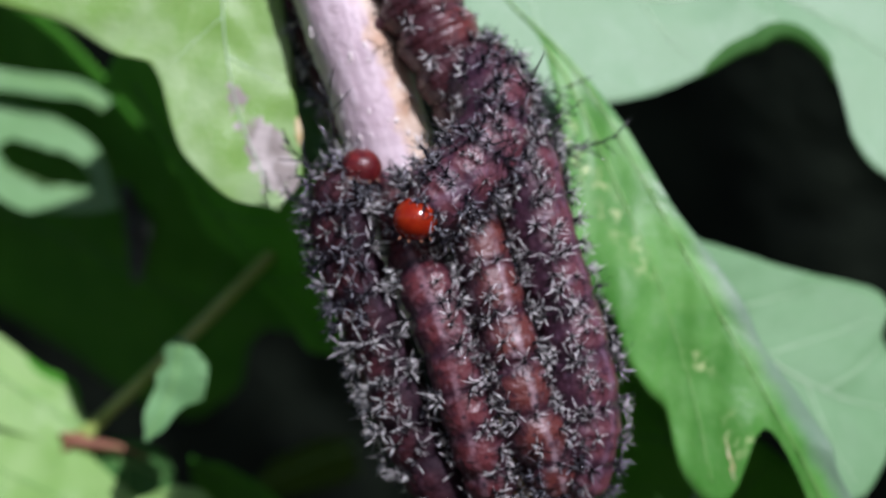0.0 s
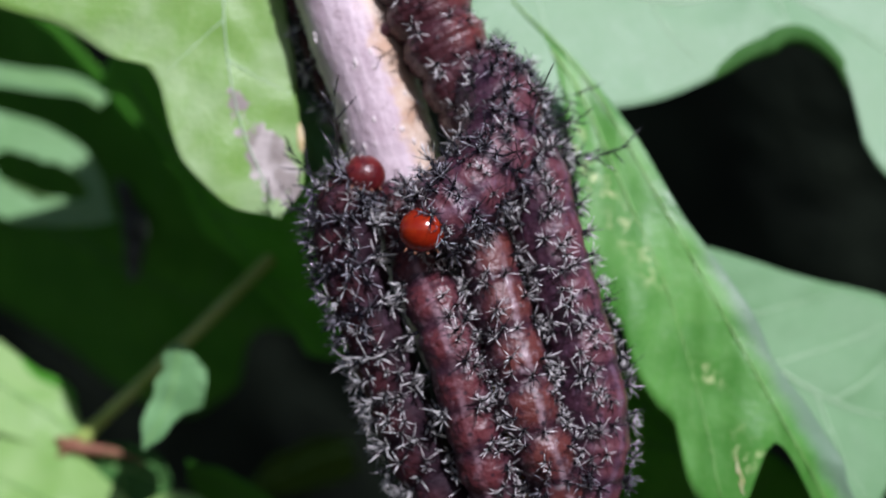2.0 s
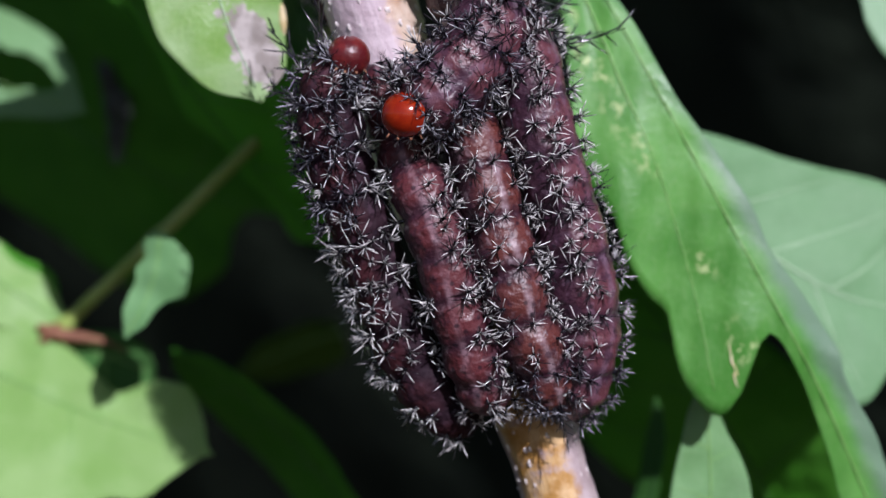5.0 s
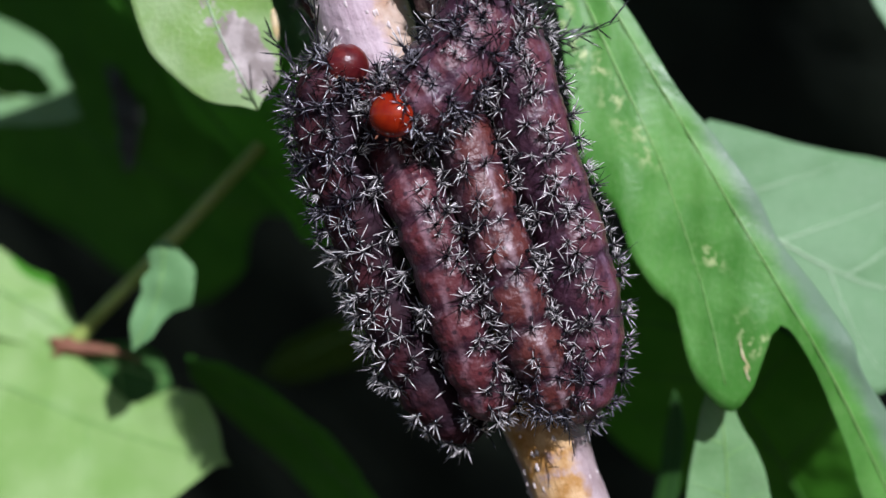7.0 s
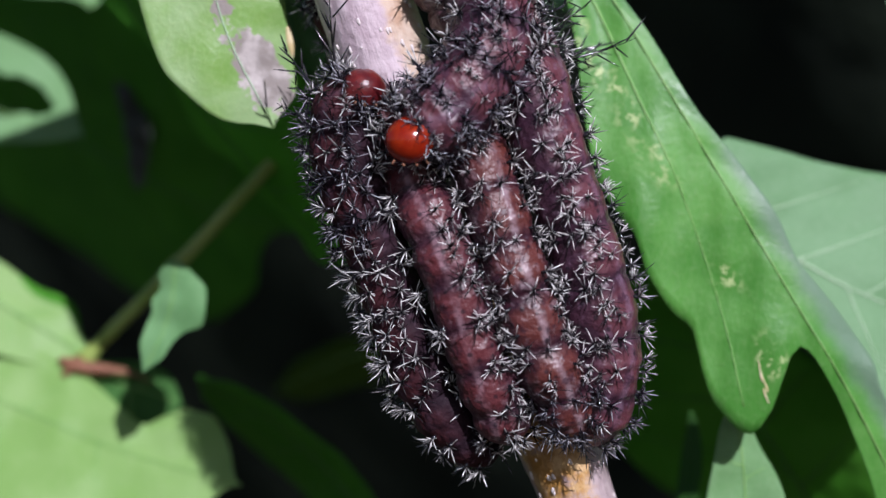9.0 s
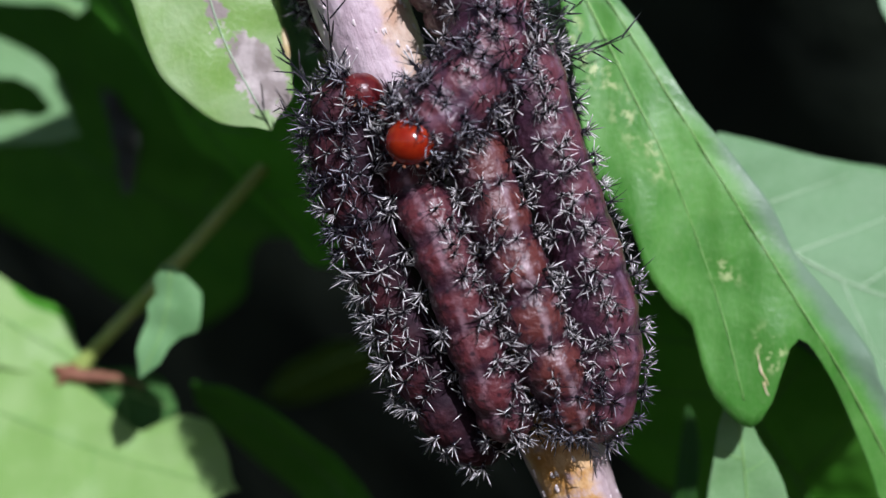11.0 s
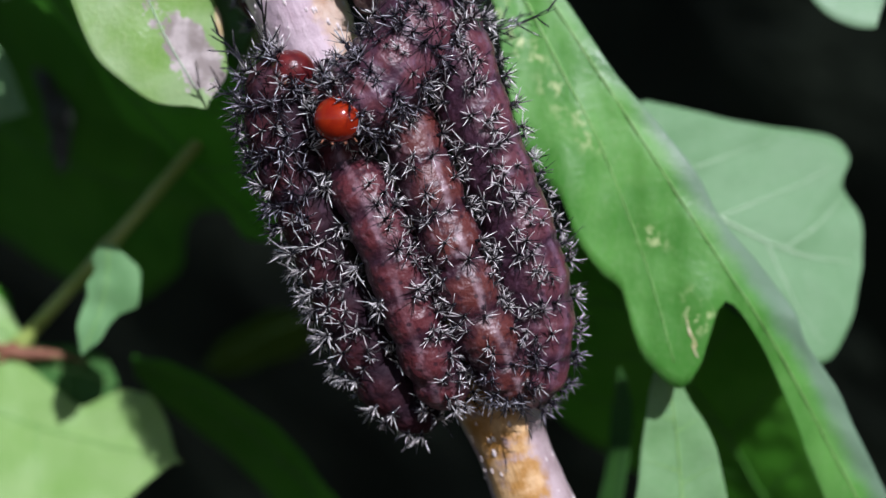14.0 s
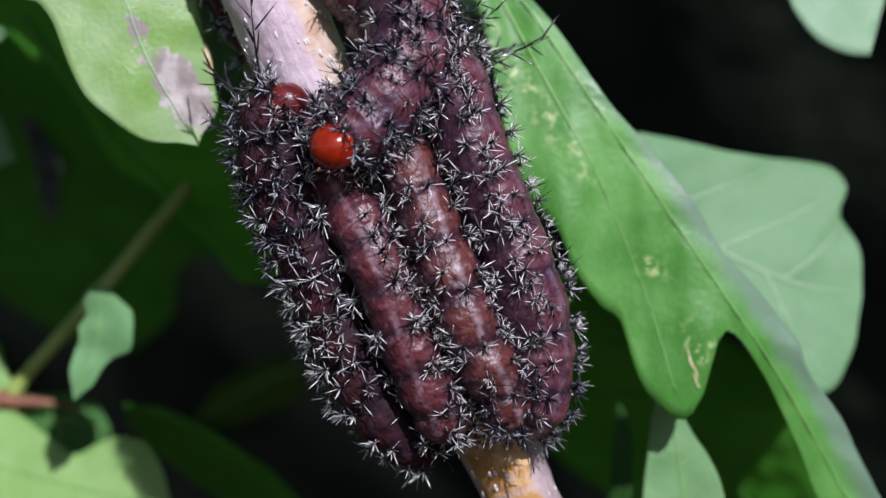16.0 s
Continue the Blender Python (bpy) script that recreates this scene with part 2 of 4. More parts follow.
# ---- building helpers ----
def part(name, verts, faces, material, parent=None, label="", uvs=None, smooth=True):
    """Links a mesh given in mm as one object under a thing or a part."""
    me = bpy.data.meshes.new(name)
    me.from_pydata((np.asarray(verts, float) * MM).tolist(), [], faces)
    if uvs is not None:
        loops = np.empty(len(me.loops), np.int32)
        me.loops.foreach_get("vertex_index", loops)
        me.uv_layers.new(name="UVMap").data.foreach_set("uv", np.asarray(uvs, np.float32)[loops].ravel())
    if smooth:
        me.polygons.foreach_set("use_smooth", [True] * len(me.polygons))
    me.materials.append(material)
    me.update()
    ob = new(name, me)
    ob.parent = parent
    return tagged(ob, label) if label else ob


def thing(name, origin, label, category, group="", kind=""):
    ob = new(name)
    ob.empty_display_size = 0.002
    ob.location = Vector(origin) * MM
    return tagged(ob, label, category, group, kind)


def curve_through(points, per=10):
    """A smooth line through points, as an array."""
    p = np.array(points, float)
    q = np.vstack([2 * p[0] - p[1], p, 2 * p[-1] - p[-2]])
    out = []
    for i in range(1, len(q) - 2):
        a, b, c, d = q[i - 1 : i + 3]
        for t in np.arange(per) / per:
            out.append(0.5 * (2 * b + (c - a) * t + (2 * a - 5 * b + 4 * c - d) * t * t + (3 * b - a - 3 * c + d) * t**3))
    return np.array(out + [p[-1]])


class Line:
    """A line in space that can be asked for its place and direction at a length along it, also past its ends."""

    def __init__(self, points, per=14):
        self.p = curve_through(points, per)
        self.step = np.diff(self.p, axis=0)
        self.long = np.linalg.norm(self.step, axis=1)
        self.s = np.r_[0, np.cumsum(self.long)]
        self.length = self.s[-1]

    def at(self, s):
        i = int(np.clip(np.searchsorted(self.s, s, "right") - 1, 0, len(self.long) - 1))
        return self.p[i] + self.step[i] / self.long[i] * (s - self.s[i])

    def way(self, s):
        d = self.at(s + 0.35) - self.at(s - 0.35)
        return d / np.linalg.norm(d)


def unit(v):
    v = np.asarray(v, float)
    return v / np.linalg.norm(v)


def smooth_profile(nodes):
    """A width along a length through (length, width) pairs, without overshoot."""
    s, w = np.array(sorted(nodes), float).T
    slope = np.diff(w) / np.maximum(np.diff(s), 1e-6)
    m = np.r_[slope[0], [0 if a * b <= 0 else 2 * a * b / (a + b) for a, b in zip(slope, slope[1:])], slope[-1]]

    def width(x):
        if x <= s[0] or x >= s[-1]:
            return w[0] if x <= s[0] else w[-1]
        i = int(np.searchsorted(s, x, "right")) - 1
        h = s[i + 1] - s[i]
        t = (x - s[i]) / h
        return (1 + 2 * t) * (1 - t) ** 2 * w[i] + t * (1 - t) ** 2 * h * m[i] + t * t * (3 - 2 * t) * w[i + 1] + t * t * (t - 1) * h * m[i + 1]

    return width


def tube(line, radius, sides=10, rings=30, origin=(0, 0, 0), start=0.0, end=None, cap=True):
    """Verts, faces and uvs (length, turn in radians from the viewer's side) of a tube along a line; radius is a number or takes a length."""
    end = line.length if end is None else end
    get = radius if callable(radius) else (lambda s: radius)
    verts, faces, uvs = [], [], []
    for i in range(rings + 1):
        s = start + (end - start) * i / rings
        c, w = line.at(s), line.way(s)
        front = unit(np.array((0, -1, 0)) - w * -w[1])
        side = np.cross(w, front)
        for j in range(sides):
            a = 2 * math.pi * j / sides
            verts.append(c + get(s) * (math.cos(a) * front + math.sin(a) * side) - origin)
            uvs.append((s, (a + math.pi) % (2 * math.pi) - math.pi))
    for i in range(rings):
        for j in range(sides):
            k = (j + 1) % sides
            faces.append((i * sides + j, i * sides + k, (i + 1) * sides + k, (i + 1) * sides + j))
    if cap:
        faces.append(tuple(range(sides))[::-1])
        faces.append(tuple(rings * sides + j for j in range(sides)))
    return verts, faces, uvs


def leaf(label, material, mid, left, right, shear=0.3, normal=(0.1, -1, 0.3), fold=0.0, curl=0.0, ripple=0.25, wave=9.0,
         thick=0.22, vein=VEIN_GREEN, veins=5, seed=1, rib=0.28, stalk=None, fold_left=None, extra=(), hole=None, rolls=(), streaks=()):
    """An oak leaf. mid: its midrib; left and right: half-widths along it; shear: how far the lobes lean to the tip;
    fold and curl: how the halves rise from the midrib; parts: blade, midrib, side veins, petiole."""
    line, n0 = Line(mid), unit(normal)
    o = np.array(mid[0], float)
    lo = min(s for s, _ in [*left, *right])
    hi = max(line.length, max(s for s, _ in [*left, *right]))
    wl, wr = smooth_profile([*left, (hi + 0.3, 0.02)]), smooth_profile([*right, (hi + 0.3, 0.02)])
    rows, half = (140, 34) if hole else (72, 12)

    def spot(s, lat, lift=0.0):
        c, w = line.at(s), line.way(s)
        side = unit(np.cross(n0, w))
        up = unit(np.cross(w, side))
        bend = (fold_left if fold_left is not None and lat > 0 else fold) * abs(lat) + curl * lat * lat
        bend += ripple * noise.noise(Vector((s / wave + seed * 7.3, lat / wave, seed * 3.1))) * min(1.0, abs(lat) / 2.5)
        bend += 0.35 * ripple * noise.noise(Vector((s / 2.2, lat / 2.2, seed * 5.7)))
        return c + lat * side + shear * abs(lat) * w + up * (bend + lift)

    top, low, uvs = [], [], []
    for i in range(rows + 1):
        s = lo + (hi + 0.3 - lo) * i / rows
        for j in range(-half, half + 1):
            lat = (wl(s) if j > 0 else wr(s)) * j / half
            edge = abs(j) / half
            t = thick * (1 - 0.6 * edge**6)
            top.append(spot(s, lat) - o)
            low.append(spot(s, lat, -t) - o)
            uvs.append((s, lat))
    w, k = 2 * half + 1, len(top)
    faces = []
    for i in range(rows):
        for j in range(w - 1):
            a = i * w + j
            if hole and ((uvs[a][0] - hole[0]) / hole[2]) ** 2 + ((uvs[a][1] - hole[1]) / hole[3]) ** 2 < 1 + 0.22 * math.sin(0.11 * i + 0.19 * j) + 0.1 * math.sin(0.37 * i - 0.3 * j):
                continue
            faces.append((a, a + 1, a + w + 1, a + w))
            faces.append((k + a, k + a + w, k + a + w + 1, k + a + 1))
        faces.append((i * w, (i + 1) * w, k + (i + 1) * w, k + i * w))
        faces.append((i * w + w - 1, k + i * w + w - 1, k + (i + 1) * w + w - 1, (i + 1) * w + w - 1))
    for row in (0, rows):
        for j in range(w - 1):
            a = row * w + j
            faces.append((a, k + a, k + a + 1, a + 1) if row == 0 else (a, a + 1, k + a + 1, k + a))
    ob = thing("leaf", o, label, "leaf", "oak leaves")
    part("blade", top + low, faces, material, ob, uvs=uvs + uvs)
    long = line.length
    path = [spot(s, 0.0, 0.05) for s in np.linspace(max(0, lo), long * 0.97, 40)]
    v, f, _ = tube(Line(path, 3), lambda s: max(rib * (1 - 0.8 * s / long), 0.05), 8, 40, o)
    part("midrib", v, f, vein, ob, "pale raised midrib")
    for m in range(veins):
        for sign, width in ((1, wl), (-1, wr)):
            s0 = long * (0.12 + 0.78 * (m + (0.25 if sign > 0 else 0)) / max(veins, 1))
            reach = 0.0
            for lat in np.linspace(0.3, 14, 50):
                s = s0 + 0.45 * lat
                if width(s) < lat * 1.04 or s > hi:
                    break
                reach = lat
            if reach > 1.0:
                path = [spot(s0 + 0.45 * lat, sign * lat, 0.015) for lat in np.linspace(0, reach * 0.94, 9)]
                v, f, _ = tube(Line(path, 3), lambda s: 0.5 * rib * max(1 - 0.85 * s / reach / 1.3, 0.15), 6, 20, o)
                part("side_vein", v, f, vein, ob)
    for bits in extra:
        path = [spot(a, b, 0.02) for a, b in curve_through([(*q, 0.0) for q in bits], 5)[:, :2]]
        v, f, _ = tube(Line(path, 2), lambda s: max(0.13 - 0.005 * s, 0.04), 6, 30, o)
        part("side_vein", v, f, vein, ob)
    for bits in streaks:
        path = [spot(a, b, 0.0) for a, b in curve_through([(*q, 0.0) for q in bits], 5)[:, :2]]
        dry = Line(path, 2)
        v, f, _ = tube(dry, lambda s: 0.085 * math.sin(math.pi * min(max(s / dry.length, 0.05), 0.95)) + 0.02 * math.sin(7 * s), 6, 20, o)
        part("dry_streak", v, f, CREAM, ob, "pale dried streak")
    for sign, s0, s1, size, skin in rolls:
        width = wl if sign > 0 else wr
        path = [spot(s, sign * width(s) * 0.985, -0.45 * size) for s in np.linspace(s0, s1, 14)]
        edge = Line(path, 3)
        v, f, uv = tube(edge, lambda s: max(size * math.sin(math.pi * min(max(s / edge.length, 0.02), 0.98)) ** 0.6, 0.04), 8, 40, o)
        part("rolled_edge", v, f, skin, ob, uvs=uv)
    if stalk:
        v, f, _ = tube(Line([mid[0], *stalk]), 0.45, 8, 20, o)
        part("petiole", v, f, STALK, ob, "slender leaf stalk")
    return ob


# ---- ground and distance ----
def ground():
    v, f = [], []
    for i in range(41):
        for j in range(41):
            x, y = (i - 20) ** 3 * 0.02, (j - 20) ** 3 * 0.02
            v.append((x * 1000, y * 1000, -1100 + 30 * noise.noise(Vector((x * 0.9, y * 0.9, 0)))))
    for i in range(40):
        for j in range(40):
            a = i * 41 + j
            f.append((a, a + 41, a + 42, a + 1))
    tagged(part("ground", v, f, SOIL), "dark bare woodland soil in shade", "ground", kind="structure")


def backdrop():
    """A near-black sheet painted as the deep shade behind the branch, leaning over and turned from the sun."""
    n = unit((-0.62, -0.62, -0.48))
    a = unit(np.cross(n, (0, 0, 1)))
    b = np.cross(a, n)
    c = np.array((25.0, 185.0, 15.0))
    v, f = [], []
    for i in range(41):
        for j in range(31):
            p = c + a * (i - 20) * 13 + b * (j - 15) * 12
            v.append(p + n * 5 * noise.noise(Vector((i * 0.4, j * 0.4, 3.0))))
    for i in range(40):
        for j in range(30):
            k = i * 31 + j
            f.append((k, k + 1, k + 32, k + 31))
    tagged(part("backdrop", v, f, GLOOM), "near-black sheet painted as the deep shade in the distance", "undergrowth", kind="structure")


ground()
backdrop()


# ---- the twig ----
TWIG_LINE = Line([(-14.2, 0, 43), (-10.4, 0, 29.9), (-9.1, 0, 25.2), (-6.6, 0, 18.6), (-4.5, 0.4, 12.6), (-2.0, 0.8, 5.4), (2.0, 1.0, -2.6),
                  (6.0, 1.0, -10.5), (7.5, 1.0, -14.9), (9.7, 1.0, -20.8), (12.5, 1.0, -30.0)])


def twig_radius(s):
    return 3.25 - 0.85 * min(max((s - 14) / 42, 0), 1) + 0.06 * math.sin(s * 0.9) + 0.12 * math.exp(-((s - 57) / 2.0) ** 2)


def twig():
    o = TWIG_LINE.at(0)
    ob = thing("twig", o, "lilac-grey oak twig with white lenticels and ochre scars", "twig")
    v, f, uv = tube(TWIG_LINE, twig_radius, 40, 180, o)
    v = [p + unit(p + o - TWIG_LINE.at(u[0])) * 0.10 * noise.noise(Vector(p) * 0.8) for p, u in zip(v, uv)]
    part("stem", v, f, BARK, ob, uvs=uv)
    rng = random.Random(5)
    bumps = []
    for n in range(4):
        verts, faces = [], []
        for r, h in ((1.0, -0.04), (0.6, 0.06)):
            for j in range(8):
                t = 2 * math.pi * j / 8
                wob = 1 + 0.2 * math.sin(2.3 * j + n)
                verts.append((0.115 * r * wob * math.cos(t), (0.16 + 0.04 * n) * r * wob * math.sin(t), h))
        verts.append((0, 0, 0.08))
        for j in range(8):
            m = (j + 1) % 8
            faces += [(j, m, 8 + m, 8 + j), (8 + j, 8 + m, 16)]
        me = bpy.data.meshes.new("lenticel")
        me.from_pydata((np.array(verts) * MM).tolist(), [], faces)
        me.materials.append(LENTICEL)
        bumps.append(me)
    for _ in range(240):
        s, a = rng.uniform(8, 68), rng.uniform(-1.6, 1.6)
        c, w = TWIG_LINE.at(s), TWIG_LINE.way(s)
        front = unit(np.array((0, -1, 0)) - w * -w[1])
        up = math.cos(a) * front + math.sin(a) * np.cross(w, front)
        bump = new("lenticel", rng.choice(bumps))
        bump.parent = ob
        turn = Matrix((np.cross(w, up), w, up)).transposed().to_quaternion()
        bump.matrix_basis = Matrix.LocRotScale(Vector(c + up * twig_radius(s) - o) * MM, turn, (rng.uniform(0.7, 1.3),) * 3)


twig()

# ---- leaves ----
scarred_leaf = leaf("yellow-green oak leaf lobe with a dry grey scar", LEAF_YELLOW,
     [(-17.7, 2.6, 36.9), (-16.9, 1.8, 26.5), (-16.5, 1.8, 21.3), (-15.2, 1.8, 15.6), (-12.4, 2.6, 9.6)],
     [(0.0, 1.0), (4.1, 2.7), (10.0, 3.9), (16.0, 4.5), (21.4, 3.9), (24.2, 3.2), (26.2, 2.5), (27.2, 1.6), (27.6, 0.9)],
     [(0.0, 1.0), (2.0, 14.3), (4.1, 21.5), (5.9, 19.1), (8.5, 15.6), (10.9, 11.8), (14.4, 7.6), (15.6, 5.3), (17.6, 4.7), (21.0, 4.6), (23.1, 3.9), (25.4, 2.9), (26.7, 1.8), (27.4, 1.0)],
     0.3, (0.1, -1, 0.25), fold=-0.05, ripple=0.5, seed=1, veins=2, rib=0.10, vein=VEIN_PALE, rolls=[(1, 21.1, 24.2, 0.28, CREAM)])
leaf("glossy green folded oak leaf with long lobes and pale flecks", LEAF_GREEN,
     [(2.9, 6.0, 25.7), (8.3, 5.0, 20.0), (13.7, 4.0, 11.2), (21.4, 3.5, -1.9), (24.9, 4.0, -7.6), (28.9, 6.0, -15.1), (33.3, 8.0, -23.6)],
     [(0, 0.05), (6.0, 0.2), (8.8, 0.5), (14.0, 0.9), (17.9, 0.9), (21.5, 1.5), (25.6, 1.9), (29.0, 1.6), (32.6, 2.2), (36.0, 2.4), (39.1, 1.9), (43.0, 2.3), (46.2, 2.1), (58, 1.8)],
     [(0, 0.05), (3.6, 0.3), (5.6, 3.4), (8.0, 5.9), (12.0, 7.0), (15.2, 6.8), (16.5, 6.6), (18.2, 7.3), (21.3, 7.1), (23.7, 6.5), (25.3, 7.3), (26.9, 7.7), (28.7, 7.5),
      (30.8, 6.9), (32.2, 5.7), (33.1, 4.0), (33.5, 2.4), (34.0, 1.4), (36.1, 0.8), (38.5, 0.8), (41.3, 1.0), (44.5, 1.3), (46.6, 1.7), (58, 2.5)],
     1.2, (-0.2, -1, 0.3), fold_left=-0.3, ripple=0.85, wave=6.0, seed=2, veins=0, rib=0.08,
     extra=[[(4, -0.6), (12, -1.6), (20, -2.6), (26, -4.2), (30, -6.2)]],
     streaks=[[(30.6, -3.9), (31.2, -4.3), (31.7, -4.3), (32.2, -4.5)], [(31.5, -4.5), (32.0, -4.7), (32.4, -4.7)]])
leaf("green oak leaf in the shade behind the twig", LEAF_MID,
     [(-12.4, 18.0, 20.5), (-11.4, 18.5, 17.0), (-10.4, 19.0, 13.5), (-9.4, 19.0, 9.5)],
     [(0, 0.6), (2.5, 2.4), (5.5, 3.4), (8.5, 2.6), (11.0, 1.2)],
     [(0, 0.6), (2.5, 1.8), (5.5, 2.6), (8.5, 2.2), (11.0, 1.0)],
     0.2, (0.1, -1, 0.2), ripple=0.8, wave=4, veins=3, seed=21, rib=0.12)
leaf("pale green oak leaf underside with raised veins", LEAF_SAGE,
     [(15.9, 13.0, 5.8), (22.6, 14.0, 1.4), (28.5, 14.0, -1.7), (33.5, 15.0, -2.8)],
     [(-1.7, 4.7), (1.4, 6.1), (4.3, 7.3), (7.9, 8.9), (10.3, 9.6), (12.9, 8.5), (14.3, 6.6), (18.5, 3.8)],
     [(-1.7, 2.0), (1.3, 3.1), (5.6, 3.8), (9.0, 3.7), (11.6, 4.8), (13.7, 6.5), (14.7, 7.6), (15.4, 7.4), (16.8, 5.4), (18.4, 3.0)],
     0.4, (0.1, -1, 0.3), ripple=0.5, vein=VEIN_PALE, veins=3, seed=3, rib=0.15)
# Its unseen base by the twig is widened to shade the leaves behind.
leaf("broad pale green oak leaf underside with a wavy edge", LEAF_PALE,
     [(-9.0, 5.0, 37.0), (1.7, 10.0, 31.4), (14.1, 12.0, 27.2), (22.8, 13.0, 28.6), (35.7, 13.0, 21.7)],
     [(-1, 0.8), (4, 7.0), (9, 14.0), (15.1, 18.2), (25, 16), (34.3, 19.6), (41.2, 17.0), (50, 8)],
     [(-1, 2.0), (2, 6.0), (6, 10.0), (10, 11.5), (13.4, 11.6), (16.2, 11.6), (19.1, 11.9), (23.0, 9.6), (25.6, 8.0), (28.0, 6.2), (29.5, 5.2), (32.9, 5.0), (39.1, 2.5), (41.4, 2.9), (43.8, 5.4), (45.5, 7.8), (48.0, 9.0), (51.5, 7.9)],
     0.2, (0.1, -1, 0.3), ripple=0.5, vein=VEIN_PALE, veins=4, seed=4, rib=0.16, rolls=[(-1, 27.5, 43.0, 0.8, LEAF_MOSS_SHADED)], stalk=[(-10.0, 3.5, 37.6), (-11.8, 1.0, 38)])
leaf("bright lime green oak leaf in sunlight", LEAF_LIME,
     [(-45.4, 26.6, -4.8), (-33.9, 25.6, -9.8), (-25.1, 24.0, -13.2), (-16.5, 22.4, -15.4)],
     [(-4.2, 4.2), (0.3, 5.2), (8.0, 4.9), (16.2, 4.4), (20.8, 3.0), (22.6, 2.5), (23.9, 3.5), (25.5, 4.6), (27.4, 4.6), (29.0, 3.4), (30.2, 1.6), (30.8, 0.4)],
     [(-4.2, 8.3), (8.1, 12.5), (14.5, 13.5), (19.5, 13.5), (22.0, 10.8), (23.9, 7.0), (25.6, 5.5), (26.9, 5.3), (27.8, 4.6), (29.2, 2.4), (30.2, 1.0), (30.8, 0.3)],
     0.0, (0.2, -1, 0.4), ripple=0.7, veins=3, seed=5, rib=0.12)
leaf("light green oak leaf with a rolled edge", LEAF_LIME,
     [(-45.5, 28.0, 3.1), (-38.9, 28.0, 0.1), (-33.3, 28.0, -3.4), (-28.5, 28.0, -6.3)],
     [(5.1, 2.9), (9.9, 2.8), (12.8, 2.4), (15.1, 2.8), (17.5, 1.5)],
     [(9.3, 4.3), (13.9, 3.3), (17.4, 2.0)],
     0.2, (0.2, -1, 0.4), ripple=0.5, veins=3, seed=6, rib=0.2, rolls=[(1, 10.4, 17.6, 0.45, LEAF_DEEP_SHADED)])
# Looks shaded through its own green and a blade tilted off the sun.
leaf("oak leaf coloured and tilted to look shaded", LEAF_SHADE,
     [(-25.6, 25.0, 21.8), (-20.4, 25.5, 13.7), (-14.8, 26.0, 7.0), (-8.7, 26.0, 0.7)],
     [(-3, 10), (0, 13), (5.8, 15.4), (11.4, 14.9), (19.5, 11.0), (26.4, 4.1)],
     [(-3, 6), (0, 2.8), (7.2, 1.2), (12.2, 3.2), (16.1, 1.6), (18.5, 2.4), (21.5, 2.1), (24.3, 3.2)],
     0.2, (-0.78, -0.55, -0.5), ripple=0.4, veins=3, seed=7, vein=VEIN_SHADED, rib=0.15)
leaf("narrow pale green leaf lobe against the shade", LEAF_FRESH,
     [(-28.4, 37.0, 20.4), (-31.8, 37.0, 23.0), (-36.2, 37.0, 23.8), (-43.1, 37.0, 24.7)],
     [(2.7, 0.3), (6.2, 1.2), (10.9, 1.3), (14.5, 1.7)],
     [(1.8, 1.1), (3.1, 1.1), (6.7, 0.9), (10.0, 0.7), (15.2, 1.0)],
     0.0, (0.2, -1, 0.4), ripple=0.4, veins=0, seed=15, rib=0.12)
HOLE_BASE = (-43.6, 36.0, 15.9)
holed_leaf = leaf("pale green oak leaf with a large hole", LEAF_FRESH,
     [HOLE_BASE, (-38.4, 36.0, 14.5), (-34.6, 36.0, 13.2), (-30.4, 36.0, 12.2)],
     [(-2, 6.5), (4, 6.6), (7.0, 6.2), (9.6, 5.4), (11.4, 4.0), (12.8, 1.8), (13.6, 0.4)],
     [(-2, 2.0), (2.5, 2.4), (6.5, 3.3), (8.8, 2.4), (10.6, 1.7), (12.6, 0.9), (13.6, 0.3)],
     0.0, (0.2, -1, 0.4), ripple=0.4, veins=0, seed=8, rib=0.06, hole=(6.4, 1.6, 4.2, 1.85))
# Shade by colour and by tilt: the blade is turned from the sun.
leaf("large oak leaf coloured dark green for deep shade", LEAF_DEEP_SHADED,
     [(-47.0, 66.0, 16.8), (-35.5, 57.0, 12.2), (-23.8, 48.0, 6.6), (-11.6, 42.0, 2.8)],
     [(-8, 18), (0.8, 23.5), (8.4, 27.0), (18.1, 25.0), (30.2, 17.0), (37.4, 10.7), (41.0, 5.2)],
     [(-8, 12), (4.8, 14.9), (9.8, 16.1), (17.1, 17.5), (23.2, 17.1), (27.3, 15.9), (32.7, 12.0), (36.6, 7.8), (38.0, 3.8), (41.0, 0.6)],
     0.1, (-0.78, -0.5, -0.55), ripple=0.5, wave=12, thick=0.06, veins=4, seed=9, vein=VEIN_SHADED, rib=0.2)
# Outline follows the sunlit wedge; the darker leaf behind is its shaded rest.
leaf("light green oak leaf lobe cut to its sunlit part below the folded leaf", LEAF_FRESH,
     [(18.7, 7.5, -22.2), (18.8, 7.5, -18.1), (18.6, 7.5, -13.7), (18.1, 7.5, -8.6)],
     [(0, 4.3), (1.8, 3.8), (4.8, 3.2), (8.0, 2.5), (10.2, 1.9), (12.8, 1.0)],
     [(0, 3.8), (1.9, 3.5), (4.7, 3.0), (7.2, 2.6), (9.0, 2.1), (10.7, 1.3), (12.5, 0.7)],
     0.0, (0.1, -1, 0.15), ripple=0.6, veins=3, seed=10, vein=VEIN_GREEN, rib=0.1)
